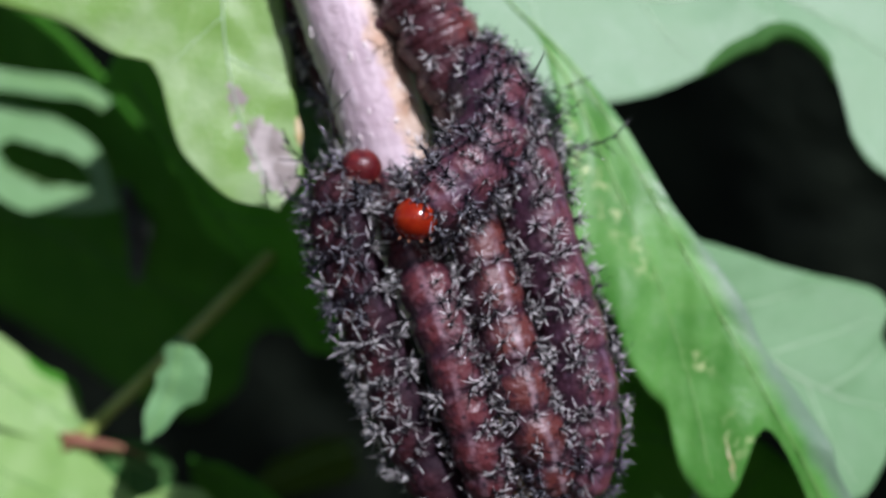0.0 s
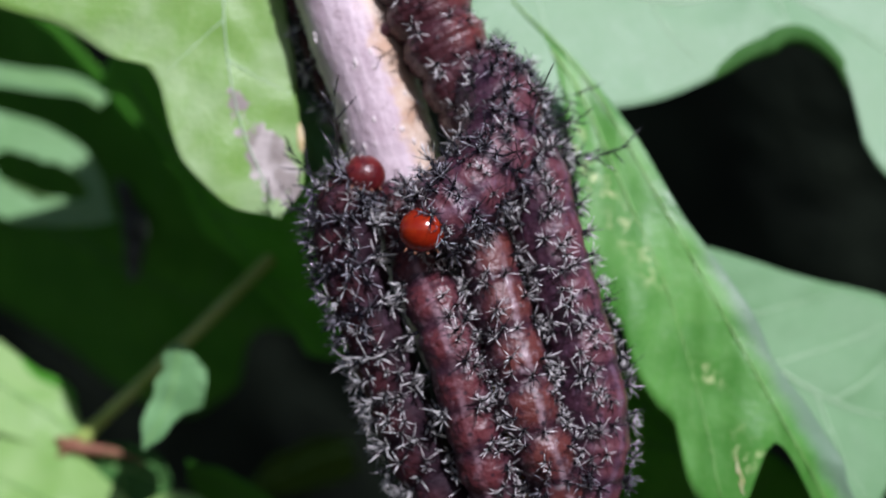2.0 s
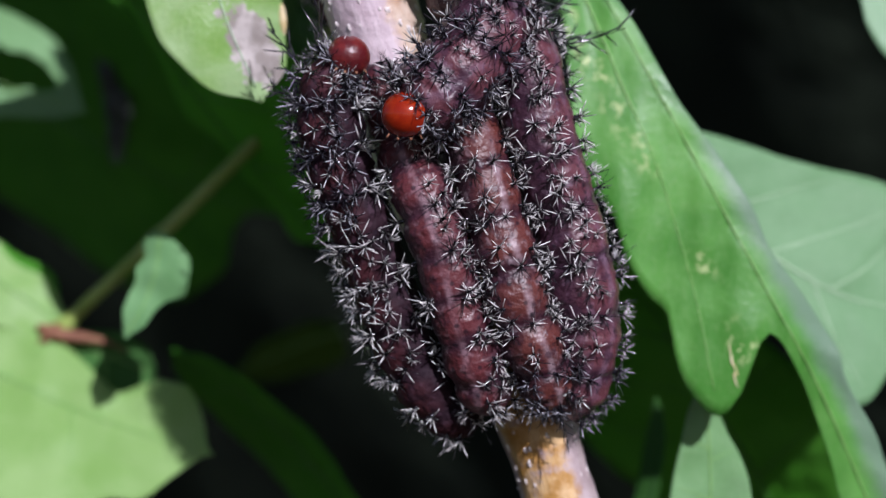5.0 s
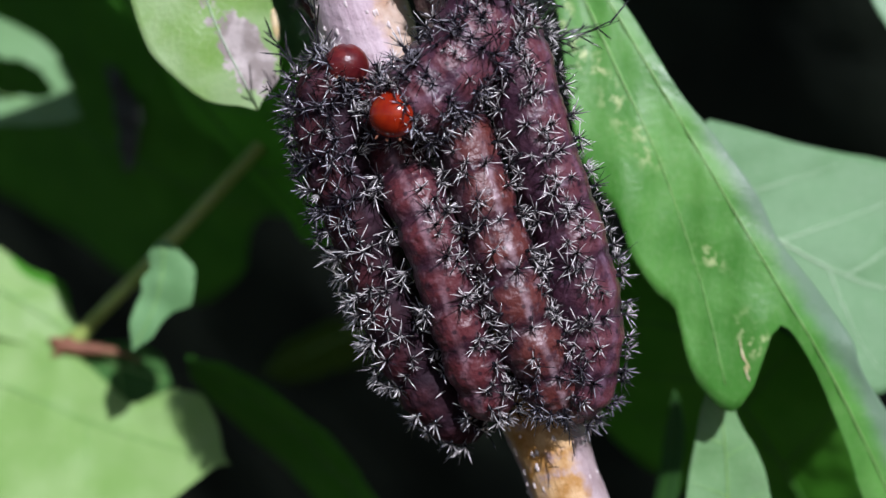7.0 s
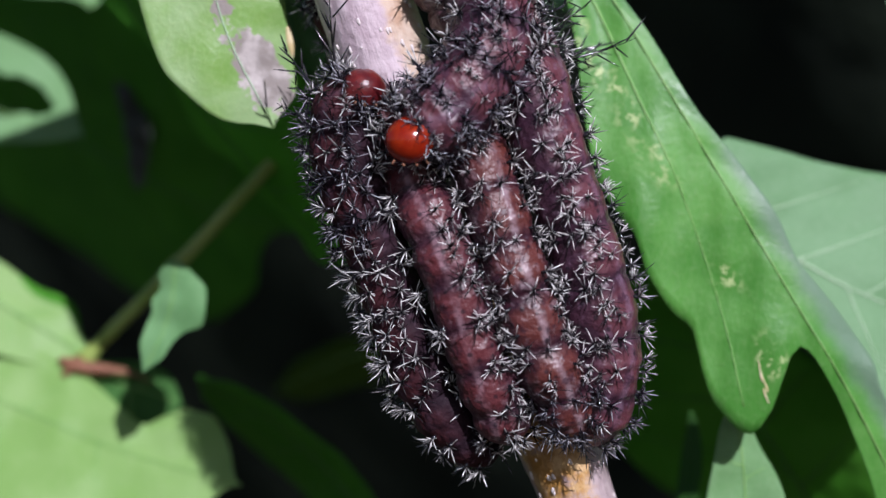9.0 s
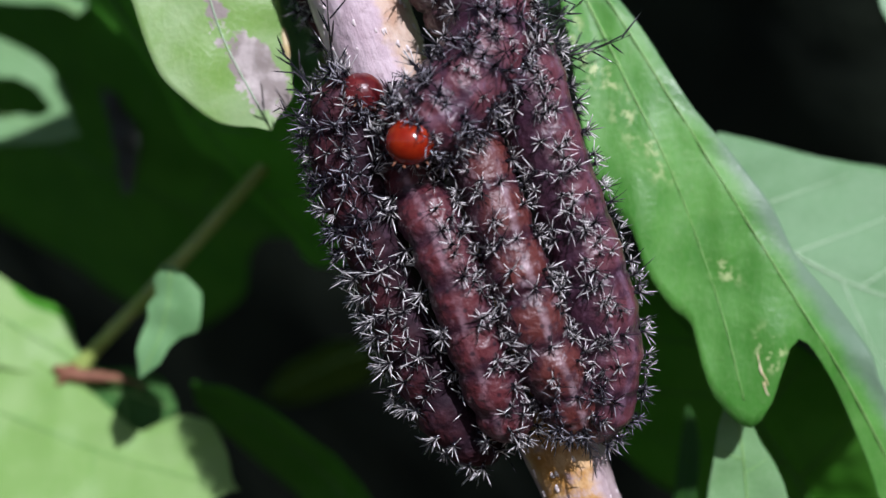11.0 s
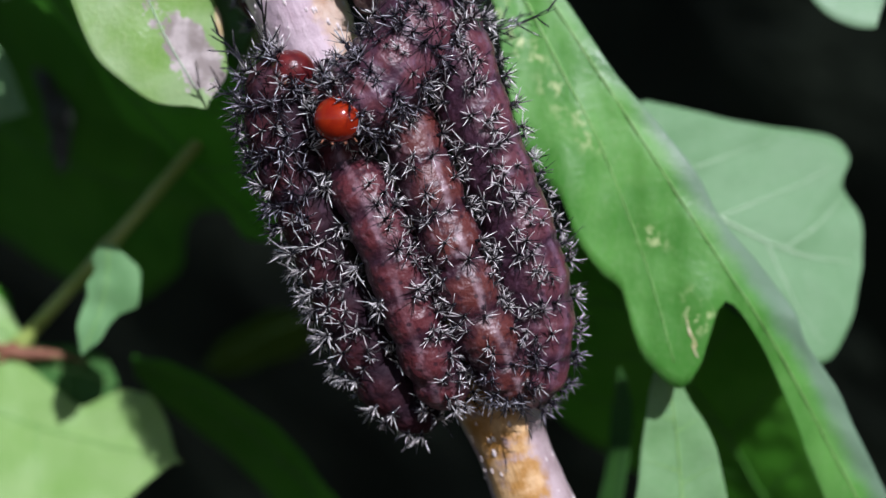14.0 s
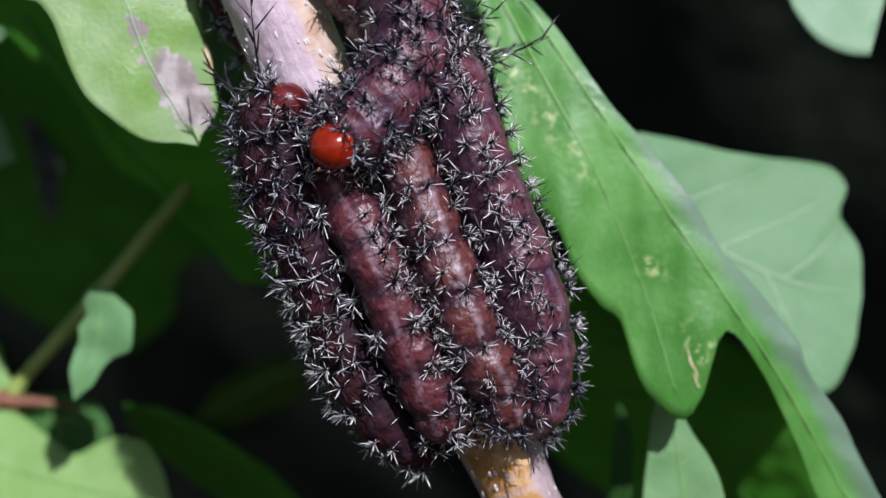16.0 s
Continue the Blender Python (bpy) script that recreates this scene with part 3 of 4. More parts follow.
# Half shade is put into the dim colour and the tilt.
leaf("narrow leaf lobe coloured dim green for half shade", LEAF_MOSS_SHADED,
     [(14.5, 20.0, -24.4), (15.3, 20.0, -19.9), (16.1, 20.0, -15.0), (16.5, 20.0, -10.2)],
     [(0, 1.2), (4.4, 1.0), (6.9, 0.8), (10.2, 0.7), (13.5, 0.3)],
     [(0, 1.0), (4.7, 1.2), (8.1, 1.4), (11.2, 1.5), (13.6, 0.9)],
     0.0, (-0.72, -0.5, -0.6), ripple=0.3, veins=0, seed=17, vein=VEIN_SHADED, rib=0.08)
leaf("oak leaf coloured green for the shade of the cluster", LEAF_SHADE,
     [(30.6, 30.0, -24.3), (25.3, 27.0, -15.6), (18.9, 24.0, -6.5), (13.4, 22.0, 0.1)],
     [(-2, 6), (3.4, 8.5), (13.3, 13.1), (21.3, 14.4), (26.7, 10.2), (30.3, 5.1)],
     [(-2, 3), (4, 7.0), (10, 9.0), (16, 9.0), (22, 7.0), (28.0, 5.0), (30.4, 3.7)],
     0.1, (-0.5, -0.65, -0.5), ripple=0.8, veins=4, seed=16, vein=VEIN_SHADED, rib=0.2)
# The shadow on this lobe is in its darkened green.
leaf("leaf lobe behind the shoot's node, coloured dark for the shade", LEAF_MOSS_SHADED,
     [(-29.6, 28.0, -7.8), (-26.6, 28.0, -8.3), (-24.0, 28.0, -9.0), (-21.6, 28.0, -9.8)],
     [(0.1, 1.3), (2.8, 1.7), (5.0, 2.2), (6.6, 2.0), (8.0, 0.8)],
     [(-0.1, 4.9), (4.0, 5.0), (6.6, 3.6), (8.1, 1.2)],
     0.0, (0.2, -1, 0.4), ripple=0.5, veins=2, seed=11, rib=0.12)
# Added piece: its outline and pale green stand for a fleck of sunlight.
leaf("small pale leaf shaped as a patch of sunlight on the shaded leaf", LEAF_MID,
     [(-20.2, 16.0, 0.7), (-20.4, 16.0, -1.8), (-21.1, 16.0, -4.2), (-22.3, 16.0, -6.6)],
     [(-0.3, 0.4), (0.7, 1.5), (1.6, 2.3), (2.6, 2.4), (3.6, 2.5), (4.4, 1.4), (5.4, 0.9), (6.4, 0.8), (7.4, 0.3)],
     [(-0.3, 0.4), (0.8, 1.1), (1.6, 0.9), (2.8, 1.4), (3.8, 1.2), (4.8, 1.3), (6.0, 1.2), (7.4, 0.4)],
     0.0, (0.2, -1, 0.4), ripple=1.2, wave=3, veins=0, seed=12, rib=0.05)
# Dimness of the low shade is in the olive colour and the tilt.
leaf("olive leaf low down, coloured dim for the shade", LEAF_OLIVE_SHADED,
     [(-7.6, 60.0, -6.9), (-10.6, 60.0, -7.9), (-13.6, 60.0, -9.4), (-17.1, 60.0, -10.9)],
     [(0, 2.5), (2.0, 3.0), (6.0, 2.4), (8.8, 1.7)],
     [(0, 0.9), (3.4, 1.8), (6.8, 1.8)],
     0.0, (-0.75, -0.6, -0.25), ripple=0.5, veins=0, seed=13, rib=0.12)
# Faces down and away from the sun, in the shaded green, to stay dark.
leaf("oak leaf low down, coloured dark green for the shade", LEAF_DEEP_SHADED,
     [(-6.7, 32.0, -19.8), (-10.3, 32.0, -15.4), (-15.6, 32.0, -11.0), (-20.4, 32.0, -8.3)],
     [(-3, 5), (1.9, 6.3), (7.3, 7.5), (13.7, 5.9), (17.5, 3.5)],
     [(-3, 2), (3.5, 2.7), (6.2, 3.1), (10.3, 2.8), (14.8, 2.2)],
     0.0, (-0.45, -0.5, -0.75), ripple=0.5, veins=3, seed=14, vein=VEIN_SHADED, rib=0.15)


# ---- the green shoot behind ----
def shoot():
    line = Line([(-31.5, 28.5, -10.5), (-28.5, 28.0, -6.3), (-21.2, 26.0, 0.9), (-14.6, 24.0, 7.7), (-11.4, 22.0, 11.0), (-9.0, 16.0, 15.0), (-7.2, 4.0, 18.5)])
    o = line.at(0)
    ob = thing("shoot", o, "thin olive green side shoot with a swollen node", "shoot")
    v, f, uv = tube(line, lambda s: 0.52 + 0.35 * math.exp(-((s - 4.6) / 0.9) ** 2) + 0.2 * math.exp(-((s - 15.0) / 0.8) ** 2), 12, 70, o)
    part("stalk", v, f, STALK, ob)
    for points, r in (([(-30.6, 27.0, -6.5), (-28.9, 26.6, -7.0), (-27.2, 26.8, -7.2), (-25.2, 27.0, -7.5), (-23.5, 27.0, -8.2)], 0.55),
                      ([(-28.8, 27.0, -6.3), (-29.8, 26.6, -7.4), (-30.6, 26.8, -8.0)], 0.5)):
        b = Line(points)
        v, f, uv = tube(b, lambda s: max(r * math.sin(math.pi * min((s / b.length) ** 0.5, 1.0)), 0.08), 10, 24, o)
        part("bract", v, f, BRACT, ob, "dry reddish-brown bract")


def dead_strip():
    line = Line([(-29.4, 44, 22.5), (-28.4, 44, 17.5), (-27.3, 44, 12.0), (-27.2, 44, 7.2)])
    o = line.at(0)
    ob = thing("dead_leaf", o, "dark grey withered leaf hanging in the shade", "leaf")
    v, f, uv = tube(line, lambda s: 0.3 + 0.9 * math.sin(math.pi * min(max(s / line.length, 0), 1)) ** 0.6, 14, 40, o)
    v = [np.array((p[0] + 0.25 * noise.noise(Vector(p) * 0.6), p[1] * 0.3 + 0.7 * noise.noise(Vector(p) * 0.5), p[2])) for p in v]
    part("withered_blade", v, f, DRY, ob)
    rib = Line([line.at(line.length * k / 6) + np.array((0.1, -0.55 - 0.1 * (k % 2), 0)) for k in range(7)])
    v, f, uv = tube(rib, lambda s: 0.16 * (1 - 0.7 * s / rib.length), 6, 24, o)
    part("midrib", v, f, DRY, ob)


shoot()
dead_strip()


# ---- caterpillars ----
def needle(verts, faces, uvs, base, way, long, thick, sides=4, hub=None, shade=0.5):
    """A stiff blunt needle; with a hub it grows from that one vertex, so that a star of needles is one piece."""
    way = unit(way)
    a = unit(np.cross(way, (0.31, 0.52, 0.79)))
    b = np.cross(way, a)
    k = len(verts)
    for h, r in ((0.08, 1.0), (0.75, 0.72)):
        for j in range(sides):
            t = 2 * math.pi * j / sides
            verts.append(base + way * long * h + thick * r * (math.cos(t) * a + math.sin(t) * b))
            uvs.append((shade, h))
    verts.append(base + way * long)
    uvs.append((shade, 1.0))
    if hub is None:
        hub = len(verts)
        verts.append(base)
        uvs.append((shade, 0.0))
    for j in range(sides):
        m = (j + 1) % sides
        faces += [(hub, k + m, k + j), (k + j, k + m, k + sides + m, k + sides + j), (k + sides + j, k + sides + m, k + 2 * sides)]
    return hub


def spine_part(name, verts, faces, uvs, material):
    me = bpy.data.meshes.new(name)
    me.from_pydata((np.array(verts) * MM).tolist(), [], faces)
    loops = np.empty(len(me.loops), np.int32)
    me.loops.foreach_get("vertex_index", loops)
    me.uv_layers.new(name="UVMap").data.foreach_set("uv", np.asarray(uvs, np.float32)[loops].ravel())
    me.polygons.foreach_set("use_smooth", [True] * len(me.polygons))
    me.materials.append(material)
    return me


def rosette_mesh(seed, count, long, thick, material, flat=86, stalk=0.38):
    """A dark wart on a short stalk, crowned by a loose star of stiff needles of uneven length."""
    rng = random.Random(seed)
    verts, faces, uvs = [], [], []
    hub = needle(verts, faces, uvs, np.array((0, 0, stalk)), (0, 0, -1), stalk + 0.2, 0.12, 7, None, 0.0)
    for i in range(count):
        a = 2 * math.pi * i * 0.381966 + rng.uniform(-0.6, 0.6)
        tilt = radians(rng.uniform(5, flat + 12))
        way = np.array((math.cos(a) * math.sin(tilt), math.sin(a) * math.sin(tilt), math.cos(tilt)))
        needle(verts, faces, uvs, verts[hub], way, long * rng.choice((0.5, 0.7, 0.9, 1.0, 1.3)) * rng.uniform(0.9, 1.15), thick * rng.uniform(0.7, 1.25), 4, hub, rng.random())
    return spine_part("spiny_wart", verts, faces, uvs, material)


def branched_mesh(seed, long, material):
    """A long bristle with side needles that grow out of its stem, all in one piece."""
    rng = random.Random(seed)
    verts, faces, uvs = [], [], []
    lean = np.array((rng.uniform(-0.2, 0.2), rng.uniform(-0.2, 0.2), 1.0))
    for i in range(9):
        h, r = long * (i / 8) - 0.1, 0.07 * (1 - i / 9.5)
        for j in range(5):
            t = 2 * math.pi * j / 5
            verts.append(np.array((lean[0] * h * h / long, lean[1] * h * h / long, h)) + r * np.array((math.cos(t), math.sin(t), 0)))
            uvs.append((0.1, i / 8))
    for i in range(8):
        for j in range(5):
            k = (j + 1) % 5
            faces.append((i * 5 + j, i * 5 + k, i * 5 + 5 + k, i * 5 + 5 + j))
    for n in range(9):
        i, j = 1 + n * 7 // 9, (n * 2) % 5
        a, tilt = 2 * math.pi * j / 5 + rng.uniform(-0.3, 0.3), radians(rng.uniform(22, 50))
        way = np.array((math.cos(a) * math.sin(tilt), math.sin(a) * math.sin(tilt), math.cos(tilt)))
        needle(verts, faces, uvs, verts[i * 5 + j], way, long * rng.uniform(0.24, 0.42), 0.042, 4, i * 5 + j, 0.45 * rng.random())
    return spine_part("branched_spine", verts, faces, uvs, material)


ROSETTES = [rosette_mesh(100 + i, 13, 0.86, 0.034, SPINE_MIX) for i in range(12)]
TUFTS = [rosette_mesh(150 + i, 17, 0.84, 0.033, SPINE_MIX, 84) for i in range(10)]
DUSK = [rosette_mesh(180 + i, 17, 0.84, 0.034, SPINE_DUSK, 84) for i in range(8)]
SMALL_ROSETTES = [rosette_mesh(200 + i, 8, 0.58, 0.034, SPINE_MIX, 86, 0.2) for i in range(6)]
BRANCHED = [branched_mesh(300 + i, 2.2 + 0.3 * i, SPINE_BLACK) for i in range(5)]


def stand(me, name, parent, place, up, spin, scale):
    """Stands a shared mesh on a body: place in mm in the thing's space, up: its direction."""
    ob = new(name, me)
    ob.parent = parent
    ob.matrix_basis = Matrix.LocRotScale(Vector(place) * MM, Vector(up).to_track_quat("Z", "Y") @ Euler((0, 0, spin)).to_quaternion(), (scale,) * 3)
    return ob


def head_mesh(radius):
    """A head capsule of two rounded halves with a seam and a flatter face; verts and faces about its centre, face towards -y."""
    verts, faces, n, m = [], [], 28, 18
    for i in range(m + 1):
        b = math.pi * i / m
        for j in range(n):
            a = 2 * math.pi * j / n
            x, y, z = math.sin(b) * math.cos(a), math.sin(b) * math.sin(a), math.cos(b)
            r = radius * (1 - 0.07 * math.exp(-((x / 0.09) ** 2)) * max(0.0, 0.4 + z) - 0.10 * max(0.0, -z) ** 2)
            verts.append((r * x * 1.02, r * y * 0.95, r * z * 1.02))
    for i in range(m):
        for j in range(n):
            k = (j + 1) % n
            faces.append((i * n + j, (i + 1) * n + j, (i + 1) * n + k, i * n + k))
    return verts, faces


def caterpillar(label, points, radius, segments, skin, seed, head=None, spines=1.0, long_ends=(), dorsal=None, flank=58, back_row=(0,), thick=1, legs=(), quills=(), bare_from=99, swell=0.14, dark_to=0, dark_from=99, tufts=3, bare_side=0):
    """A spiny caterpillar. points: its middle line from the head end; dorsal: the way of its back, else away from the twig;
    at each fold stand stars on the back, thick tufts on the flanks and stars low on the sides."""
    rng = random.Random(seed)
    line = Line(points)
    o = np.array(points[0], float)
    ob = thing("caterpillar", o, label, "caterpillar", "caterpillars on the twig")
    seg = line.length / segments
    rings, sides = segments * 18, 36

    def frame_at(s):
        c, w = line.at(s), line.way(s)
        near = min(np.linspace(0, TWIG_LINE.length, 160), key=lambda q: np.linalg.norm(TWIG_LINE.at(q) - c))
        up = dorsal if dorsal is not None else c - TWIG_LINE.at(near)
        up = unit(np.asarray(up, float) - w * np.dot(up, w))
        return c, w, up, np.cross(w, up)

    def girth(s, a):
        u = s / seg
        f = u - math.floor(u)
        ends = min(1.0, 0.55 + 0.60 * math.sqrt(max(s, 0) / (1.3 * seg))) * min(1.0, 0.35 + 0.85 * math.sqrt(max(line.length - s, 0) / (1.2 * seg)))
        ring = swell * (math.sin(math.pi * f) ** 0.8 - 0.46) + 0.012 * math.sin(8 * math.pi * f + seed)
        side = 0.06 * math.exp(-(((abs(a) - radians(flank)) / 0.3) ** 2)) * (1 - math.sin(math.pi * f))
        own = 0.05 * math.sin(5.1 * math.floor(u + 0.5) + seed * 1.7)
        return radius * ends * (1 + ring + side + own * abs(math.sin(math.pi * f)))

    verts, faces, uvs = [], [], []
    for i in range(rings + 1):
        s = line.length * i / rings
        c, w, up, side = frame_at(s)
        for j in range(sides + 1):
            a = -math.pi + 2 * math.pi * j / sides
            way = math.cos(a) * up + math.sin(a) * side
            r = girth(s, a) * (1 + 0.035 * noise.noise(Vector((s * 0.8, a * 1.5, seed * 2.3))) + 0.014 * noise.noise(Vector((s * 3.0, a * 4.0, seed * 4.1))))
            verts.append(c + r * way - o)
            uvs.append((s / seg, a / math.pi * 2))
    for i in range(rings):
        for j in range(sides):
            a = i * (sides + 1) + j
            faces.append((a, a + 1, a + sides + 2, a + sides + 1))
    faces.append(tuple(range(sides))[::-1])
    faces.append(tuple(rings * (sides + 1) + j for j in range(sides)))
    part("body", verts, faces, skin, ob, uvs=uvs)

    def grow(kinds, name, s, degrees, size):
        a = radians(degrees)
        c, w, up, side = frame_at(s)
        way = math.cos(a) * up + math.sin(a) * side
        p = c + way * (girth(s, a) * 0.97) - o
        lean = unit(way + w * rng.uniform(-0.3, 0.3) + np.cross(w, way) * rng.uniform(-0.25, 0.25))
        stand(rng.choice(kinds), name, ob, p, lean, rng.uniform(0, 6.28), size * spines)

    for k in range(segments + 1):
        s = min(max(k, 0.25), segments - 0.2) * seg
        for b in (back_row if k < bare_from else back_row[1:-1]):
            if k > 0 or head:
                if thick > 2 and k < bare_from:
                    grow(ROSETTES, "spiny_wart", max(s - rng.uniform(0.35, 0.65) * seg, 0.3), b + rng.uniform(-12, 12), rng.uniform(0.6, 0.9))
                grow(DUSK if k < dark_to or k >= dark_from else ROSETTES if rng.random() < 0.75 else SMALL_ROSETTES, "spiny_wart", s + rng.uniform(-0.05, 0.05) * seg, b + rng.uniform(-6, 6), rng.uniform(0.85, 1.05))
        for sign in (1, -1):
            if k in long_ends:
                for b in (flank - 10, flank + 25, flank + 50):
                    grow(BRANCHED, "branched_spine", s + rng.uniform(-0.15, 0.15) * seg, sign * b + rng.uniform(-10, 10), rng.uniform(1.0, 1.5))
            for off, turn in ((-0.13, -7), (0.10, 2), (0.02, 13))[: 0 if sign == bare_side and k % 3 else tufts if k < bare_from else 1]:
                grow(DUSK if k < dark_to or k >= dark_from else TUFTS, "spiny_wart", s + (off + rng.uniform(-0.05, 0.05)) * seg, sign * (flank + turn) + rng.uniform(-4, 4), rng.uniform(0.8, 1.1))
            for _ in range(0 if k == segments or sign == bare_side else 1 if k >= bare_from else thick):
                grow(DUSK if k < dark_to or k >= dark_from else ROSETTES, "spiny_wart", s + rng.uniform(0.3, 0.7) * seg, sign * (flank + rng.uniform(-26, 22)), rng.uniform(0.65, 1.0))
            for off in (-0.12, 0.12) if sign != bare_side else (0.0,):
                grow(ROSETTES, "spiny_wart", s + off * seg, sign * (flank + 42 + rng.uniform(-7, 7)), rng.uniform(0.9, 1.25))
    for s0, degrees, size, back_lean in quills:
        a = radians(degrees)
        c, w, up, side = frame_at(s0 * seg)
        way = math.cos(a) * up + math.sin(a) * side
        stand(rng.choice(BRANCHED), "branched_spine", ob, c + way * girth(s0 * seg, a) * 0.95 - o, unit(way - w * back_lean), rng.uniform(0, 6.28), size)
    for s0, size in legs:
        c, w, up, side = frame_at(s0 * seg)
        for sign in (1, -1):
            b = Line([c - up * radius * 0.55 + side * sign * radius * 0.55, c - up * radius * 0.95 + side * sign * radius * 0.6, c - up * radius * 1.35 + side * sign * radius * 0.45], 5)
            v, f, _ = tube(b, lambda q: size * (1 - 0.25 * q / b.length + 0.15 * (q / b.length) ** 4), 9, 8, o)
            part("proleg", v, f, skin, ob, "short fleshy gripping leg")
    if head:
        r, place, material, turn = head
        v, f = head_mesh(r)
        h = part("head", v, f, material, ob, "glossy rounded red head capsule")
        h.matrix_basis = pose(*((np.array(place) - o) * MM), *turn)
        for j in range(10):
            a = 0.63 * j + rng.uniform(-0.2, 0.2)
            if material is HEAD_DULL and math.sin(a) > 0.1:
                continue
            way = np.array((math.cos(a), -0.15, math.sin(a)))
            p = np.array(place) - o + way * r * 0.9 + np.array((0, 1.4, 0))
            stand(rng.choice(ROSETTES), "spiny_wart", ob, p, unit(way + np.array((0, -0.5, 0))), rng.uniform(0, 6.28), rng.uniform(0.75, 1.1))
        if material is HEAD_DULL:
            for j in range(7):
                a = math.pi * (1.02 + 0.16 * j)
                way = unit((math.cos(a), -0.55, 0.8 * math.sin(a)))
                stand(rng.choice(DUSK), "spiny_wart", ob, np.array(place) - o + way * r * 0.95 + np.array((0, 0.3, 0)), way, rng.uniform(0, 6.28), rng.uniform(0.7, 0.95))
        for sign in (1, -1):
            v, f, u = [], [], []
            needle(v, f, u, np.array((sign * 0.28 * r, -0.05 * r, -0.93 * r)), (sign * -0.2, 0.1, -0.9), 0.15 * r, 0.08 * r, 7)
            part("mandible", v, f, BRACT, h, "short tan jaw")
            v, f, u = [], [], []
            needle(v, f, u, np.array((sign * 0.62 * r, -0.1 * r, -0.80 * r)), (sign * 0.5, 0.1, -0.7), 0.25 * r, 0.05 * r, 6)
            part("antenna", v, f, BRACT, h, "tiny pale antenna")
        return ob, h
    return ob, None


U_POINTS = [(-3.0, -6.5, 8.1), (-0.8, -6.5, 10.1), (1.0, -5.8, 12.4), (1.9, -4.9, 14.8), (1.4, -4.0, 17.2), (0.2, -2.4, 19.2)]
upper, upper_head = caterpillar("plum-brown spiny caterpillar with a glossy red head", U_POINTS, 2.6, 5, BODY_PLUM, 1,
                                head=(1.45, (-3.2, -7.6, 8.2), HEAD_RED, (-8, 0, 0)), spines=1.12, flank=50, back_row=(-42, -26, -9, 9, 26, 42), thick=5, swell=0.08, dark_to=5,
                                quills=((3.3, 55, 1.5, -0.5), (3.7, 70, 1.7, -0.6), (4.1, 60, 1.3, -0.3), (4.4, 80, 1.2, -0.2)))
caterpillar("rust-brown spiny caterpillar climbing the twig above the cluster", [(1.2, -1.8, 15.0), (-0.5, -2.4, 18.2), (-2.1, -2.5, 21.0), (-3.6, -2.1, 24.1), (-5.5, -2.0, 28.8), (-7.7, -2.0, 36.0)],
            2.6, 9, BODY_RUST, 11, flank=52, back_row=(-26, 0, 26), thick=1, tufts=2, spines=0.95, swell=0.20, bare_from=1,
            quills=((3.4, -75, 1.1, 0.0), (4.6, -70, 1.0, 0.0)), legs=((3.5, 0.55), (4.5, 0.55), (5.5, 0.55), (6.5, 0.55)))
L_POINTS = [(-6.6, -4.2, 11.0), (-7.6, -4.1, 10.2), (-7.9, -4.0, 8.4), (-7.3, -3.8, 5.6), (-5.8, -3.5, 1.8), (-4.4, -3.0, -1.7), (-2.9, -2.6, -5.2), (-1.2, -2.0, -8.2), (0.4, -1.2, -9.9), (2.0, -0.4, -11.0)]
lower, lower_head = caterpillar("dark plum spiny caterpillar with a dull red head", L_POINTS, 1.9, 9, BODY_DARK, 2,
                                head=(1.35, (-6.2, -5.1, 11.4), HEAD_DULL, (-40, 0, 20)), long_ends=(), flank=45, back_row=(-30, -10, 10, 30), thick=3, spines=1.2, dark_to=4, bare_from=7, tufts=3, quills=((0.3, 66, 1.7, 0.6), (0.55, 78, 1.8, 0.5), (0.75, 90, 1.5, 0.6), (0.95, 75, 1.5, 0.3), *((0.12 + 0.075 * i, -60 + (i * 53) % 165, 0.5 + 0.04 * (i % 4), 0.35) for i in range(22))))
caterpillar("warm brown spiny caterpillar clinging to the twig", [(-4.9, -3.0, 11.6), (-4.3, -2.6, 9.4), (-3.4, -2.9, 7.2), (-2.7, -4.2, 5.2), (-1.5, -5.5, 2.4), (-0.1, -5.6, -1.6), (1.2, -5.0, -5.4), (2.3, -4.0, -8.0), (3.0, -3.0, -9.8)],
            1.75, 9, BODY_WARM, 3, flank=42, back_row=(-24,), thick=2, spines=1.05, dark_to=2, bare_side=1)
caterpillar("orange-brown spiny caterpillar with a pale back line", [(-0.4, -3.2, 10.6), (0.7, -4.7, 7.8), (1.6, -5.4, 5.2), (2.55, -5.7, 2.1), (3.6, -5.7, -1.3), (4.8, -5.3, -4.7), (5.9, -4.5, -7.1), (6.8, -3.2, -9.6)],
            1.8, 7, BODY_ORANGE, 4, flank=42, thick=2, spines=1.05, swell=0.18, dark_from=6, quills=((6.6, -20, 0.8, -2.2), (6.7, 6, 1.0, -2.6), (6.7, 20, 0.7, -2.4)))
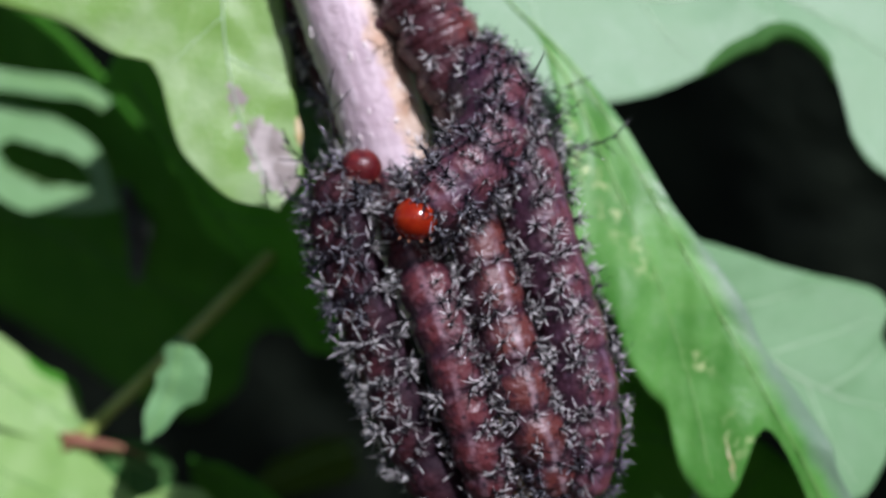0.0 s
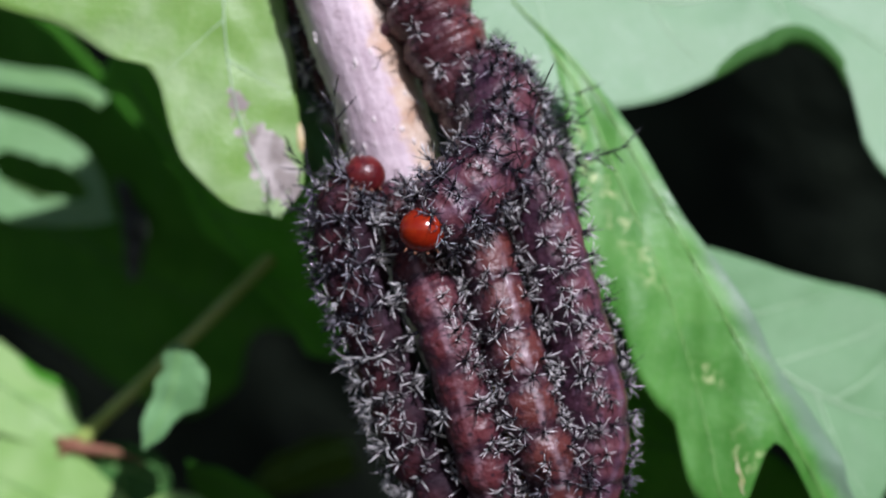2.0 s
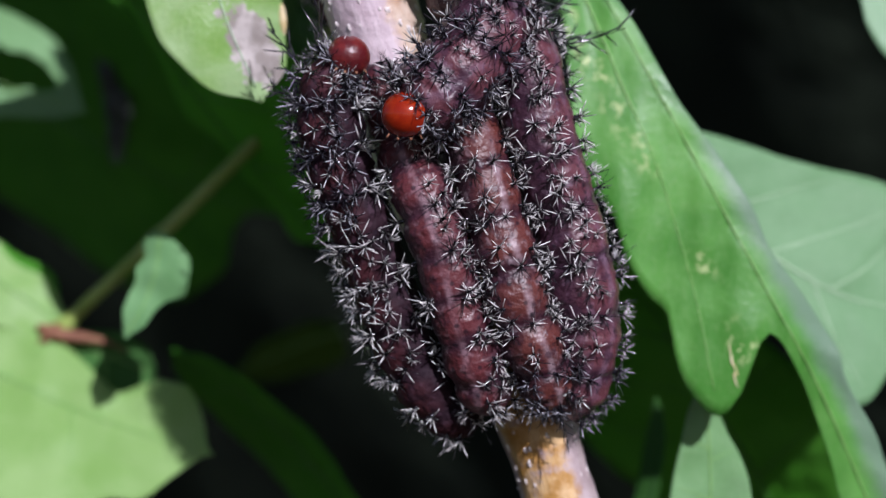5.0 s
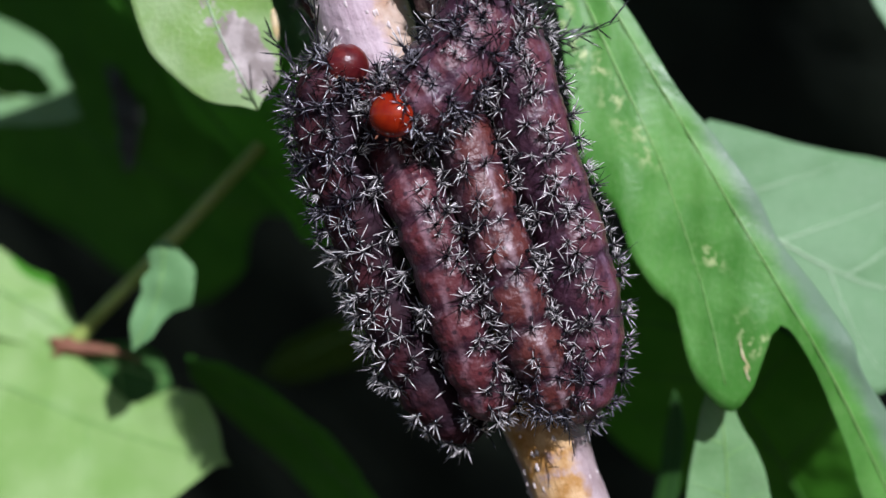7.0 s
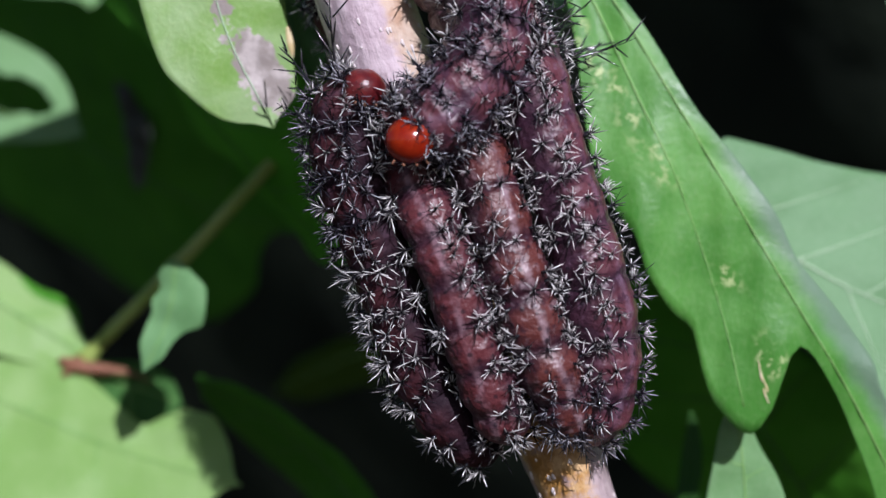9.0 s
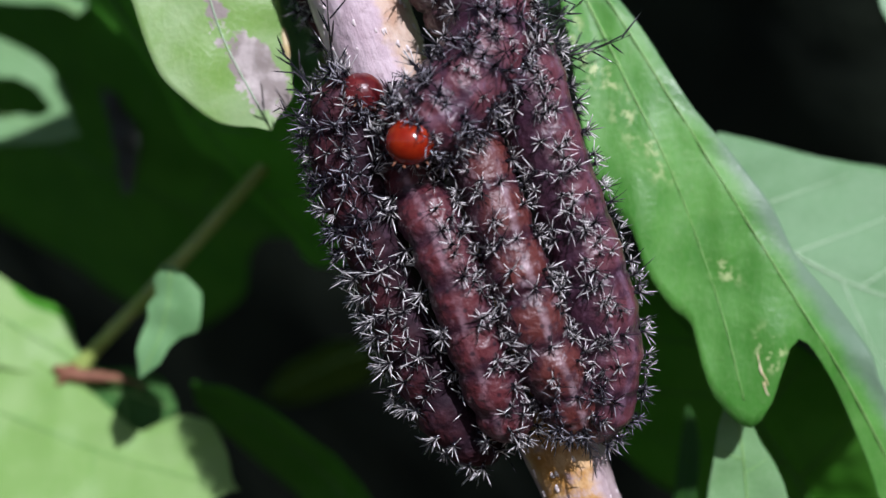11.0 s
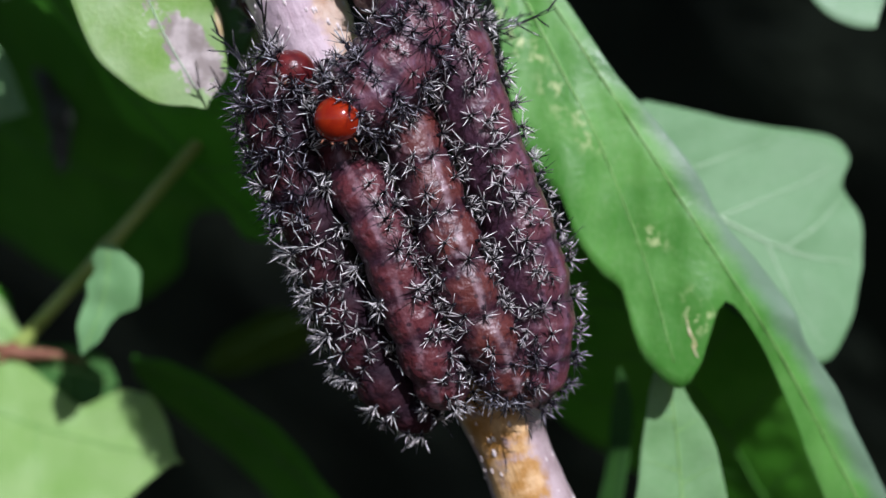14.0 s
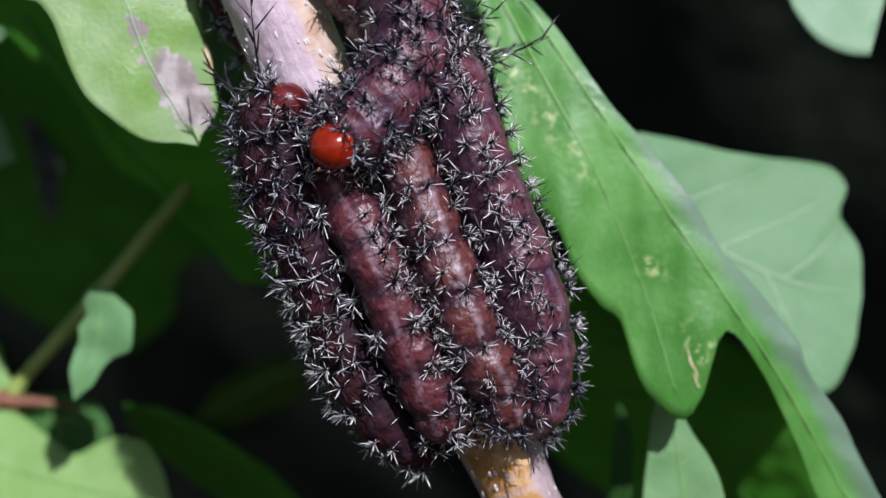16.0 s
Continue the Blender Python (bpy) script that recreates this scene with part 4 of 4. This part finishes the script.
caterpillar("plum-brown spiny caterpillar in a close cluster", [(2.9, -2.5, 15.4), (3.9, -4.2, 12.5), (4.7, -4.9, 9.4), (5.75, -4.9, 5.9), (6.95, -4.4, 2.5), (7.9, -4.2, -1.0), (8.45, -3.7, -4.4), (8.15, -3.0, -7.6), (7.25, -2.0, -10.0)],
            2.15, 8, BODY_PLUM, 5, long_ends=(0, 1), flank=50, back_row=(24, 42), thick=4, spines=1.08, swell=0.10, dark_from=7, quills=((0.1, -50, 1.9, 1.6), (0.2, -60, 2.2, 1.4), (0.3, -72, 2.0, 1.5), (0.4, -80, 2.2, 1.1), (0.55, -62, 1.9, 1.2), (0.7, -75, 1.9, 0.8), (0.9, -70, 1.6, 0.5), (1.3, -90, 1.3, 0.2), (1.9, -95, 1.1, 0.0), (2.5, -95, 1.0, 0.0), *((2.2 + 0.38 * i, -78 - (i * 7) % 26, 0.55 + 0.12 * (i % 3), 0.3 - 0.2 * (i % 4)) for i in range(14))))
caterpillar("dark spiny caterpillar behind the twig", [(-7.6, 2.6, 14.5), (-9.5, 2.4, 18.6), (-12.0, 2.4, 25.2), (-13.6, 2.4, 31.0)], 0.85, 6, BODY_DARK, 6, dorsal=(-1, -0.4, 0), spines=1.1)


# ---- what moves ----
# The two heads sway a little: seconds, x and z in mm, nod and turn in degrees.
UPPER_SWAY = [(0, -3.07, 7.81, -8, 0), (1.5, -2.97, 7.90, -7, 3), (3.0, -3.29, 7.94, -9, -3), (4.5, -3.19, 7.93, -8, -1), (7.0, -3.21, 8.25, -4, 0), (8.5, -3.10, 8.01, -8, 2),
              (11.5, -3.00, 7.83, -9, 3), (13.0, -3.15, 7.92, -8, 0), (14.5, -3.31, 7.80, -9, -3), (16.0, -3.19, 8.00, -7, 0)]
LOWER_SWAY = [(0, -6.67, 11.40, -40, 15), (1.5, -6.82, 11.52, -38, 12), (3.0, -6.79, 11.68, -36, 12), (4.5, -6.85, 11.69, -36, 12), (7.0, -6.13, 11.52, -40, 22), (8.5, -5.93, 11.23, -42, 26),
              (11.5, -5.86, 10.96, -45, 28), (13.0, -5.90, 10.99, -44, 27), (14.5, -5.96, 11.11, -44, 26), (16.0, -5.85, 11.02, -45, 28)]


# The lower caterpillar leans over from its tail: seconds, degrees.
LOWER_LEAN = [(0, 0.0), (4.5, 0.0), (7.0, 1.5), (8.5, 1.9), (11.5, 2.3), (14.0, 2.5), (16.0, 2.6)]


# The scarred leaf swings a little on its stalk: seconds, degrees.
LEAF_SWING = [(0, -0.1), (4.5, -0.3), (7.5, 0.2), (9.0, 0.6), (11.5, 1.0), (12.5, 1.2), (14.0, 1.1), (16.0, 0.9)]


# The holed leaf sways in the air: seconds, shift in mm sideways and upwards.
HOLE_SWAY = [(0, 2.3, 0.9), (3.5, 2.2, -1.0), (4.5, 1.7, -1.2), (7.5, 0.2, -0.9), (9.0, -0.2, -0.9), (12.0, 1.0, -0.2), (14.0, 1.6, -0.2), (16.0, 1.6, -0.2)]


def motions():
    walk(holed_leaf, [(t, pose((HOLE_BASE[0] + x) * MM, HOLE_BASE[1] * MM, (HOLE_BASE[2] + z) * MM)) for t, x, z in HOLE_SWAY])
    walk(scarred_leaf, [(t, pose(-17.7 * MM, 2.6 * MM, 36.9 * MM, 0, -a, 0)) for t, a in LEAF_SWING])
    walk(upper_head, [(t, pose((x - U_POINTS[0][0]) * MM, (-8.1 - U_POINTS[0][1]) * MM, (z - U_POINTS[0][2]) * MM, nod, 0, turn)) for t, x, z, nod, turn in UPPER_SWAY])
    pivot, base = Matrix.Translation(Vector(L_POINTS[-1]) * MM), Matrix.Translation(Vector(L_POINTS[0]) * MM)

    def lean(t):
        degrees = np.interp(t, *zip(*LOWER_LEAN))
        return pivot @ pose(0, 0, 0, 0, float(degrees), 0) @ pivot.inverted() @ base

    walk(lower, [(t, lean(t)) for t, _ in LOWER_LEAN])
    walk(lower_head, [(t, lean(t).inverted() @ pose(x * MM, -5.1 * MM, z * MM, nod, 0, turn)) for t, x, z, nod, turn in LOWER_SWAY])


motions()
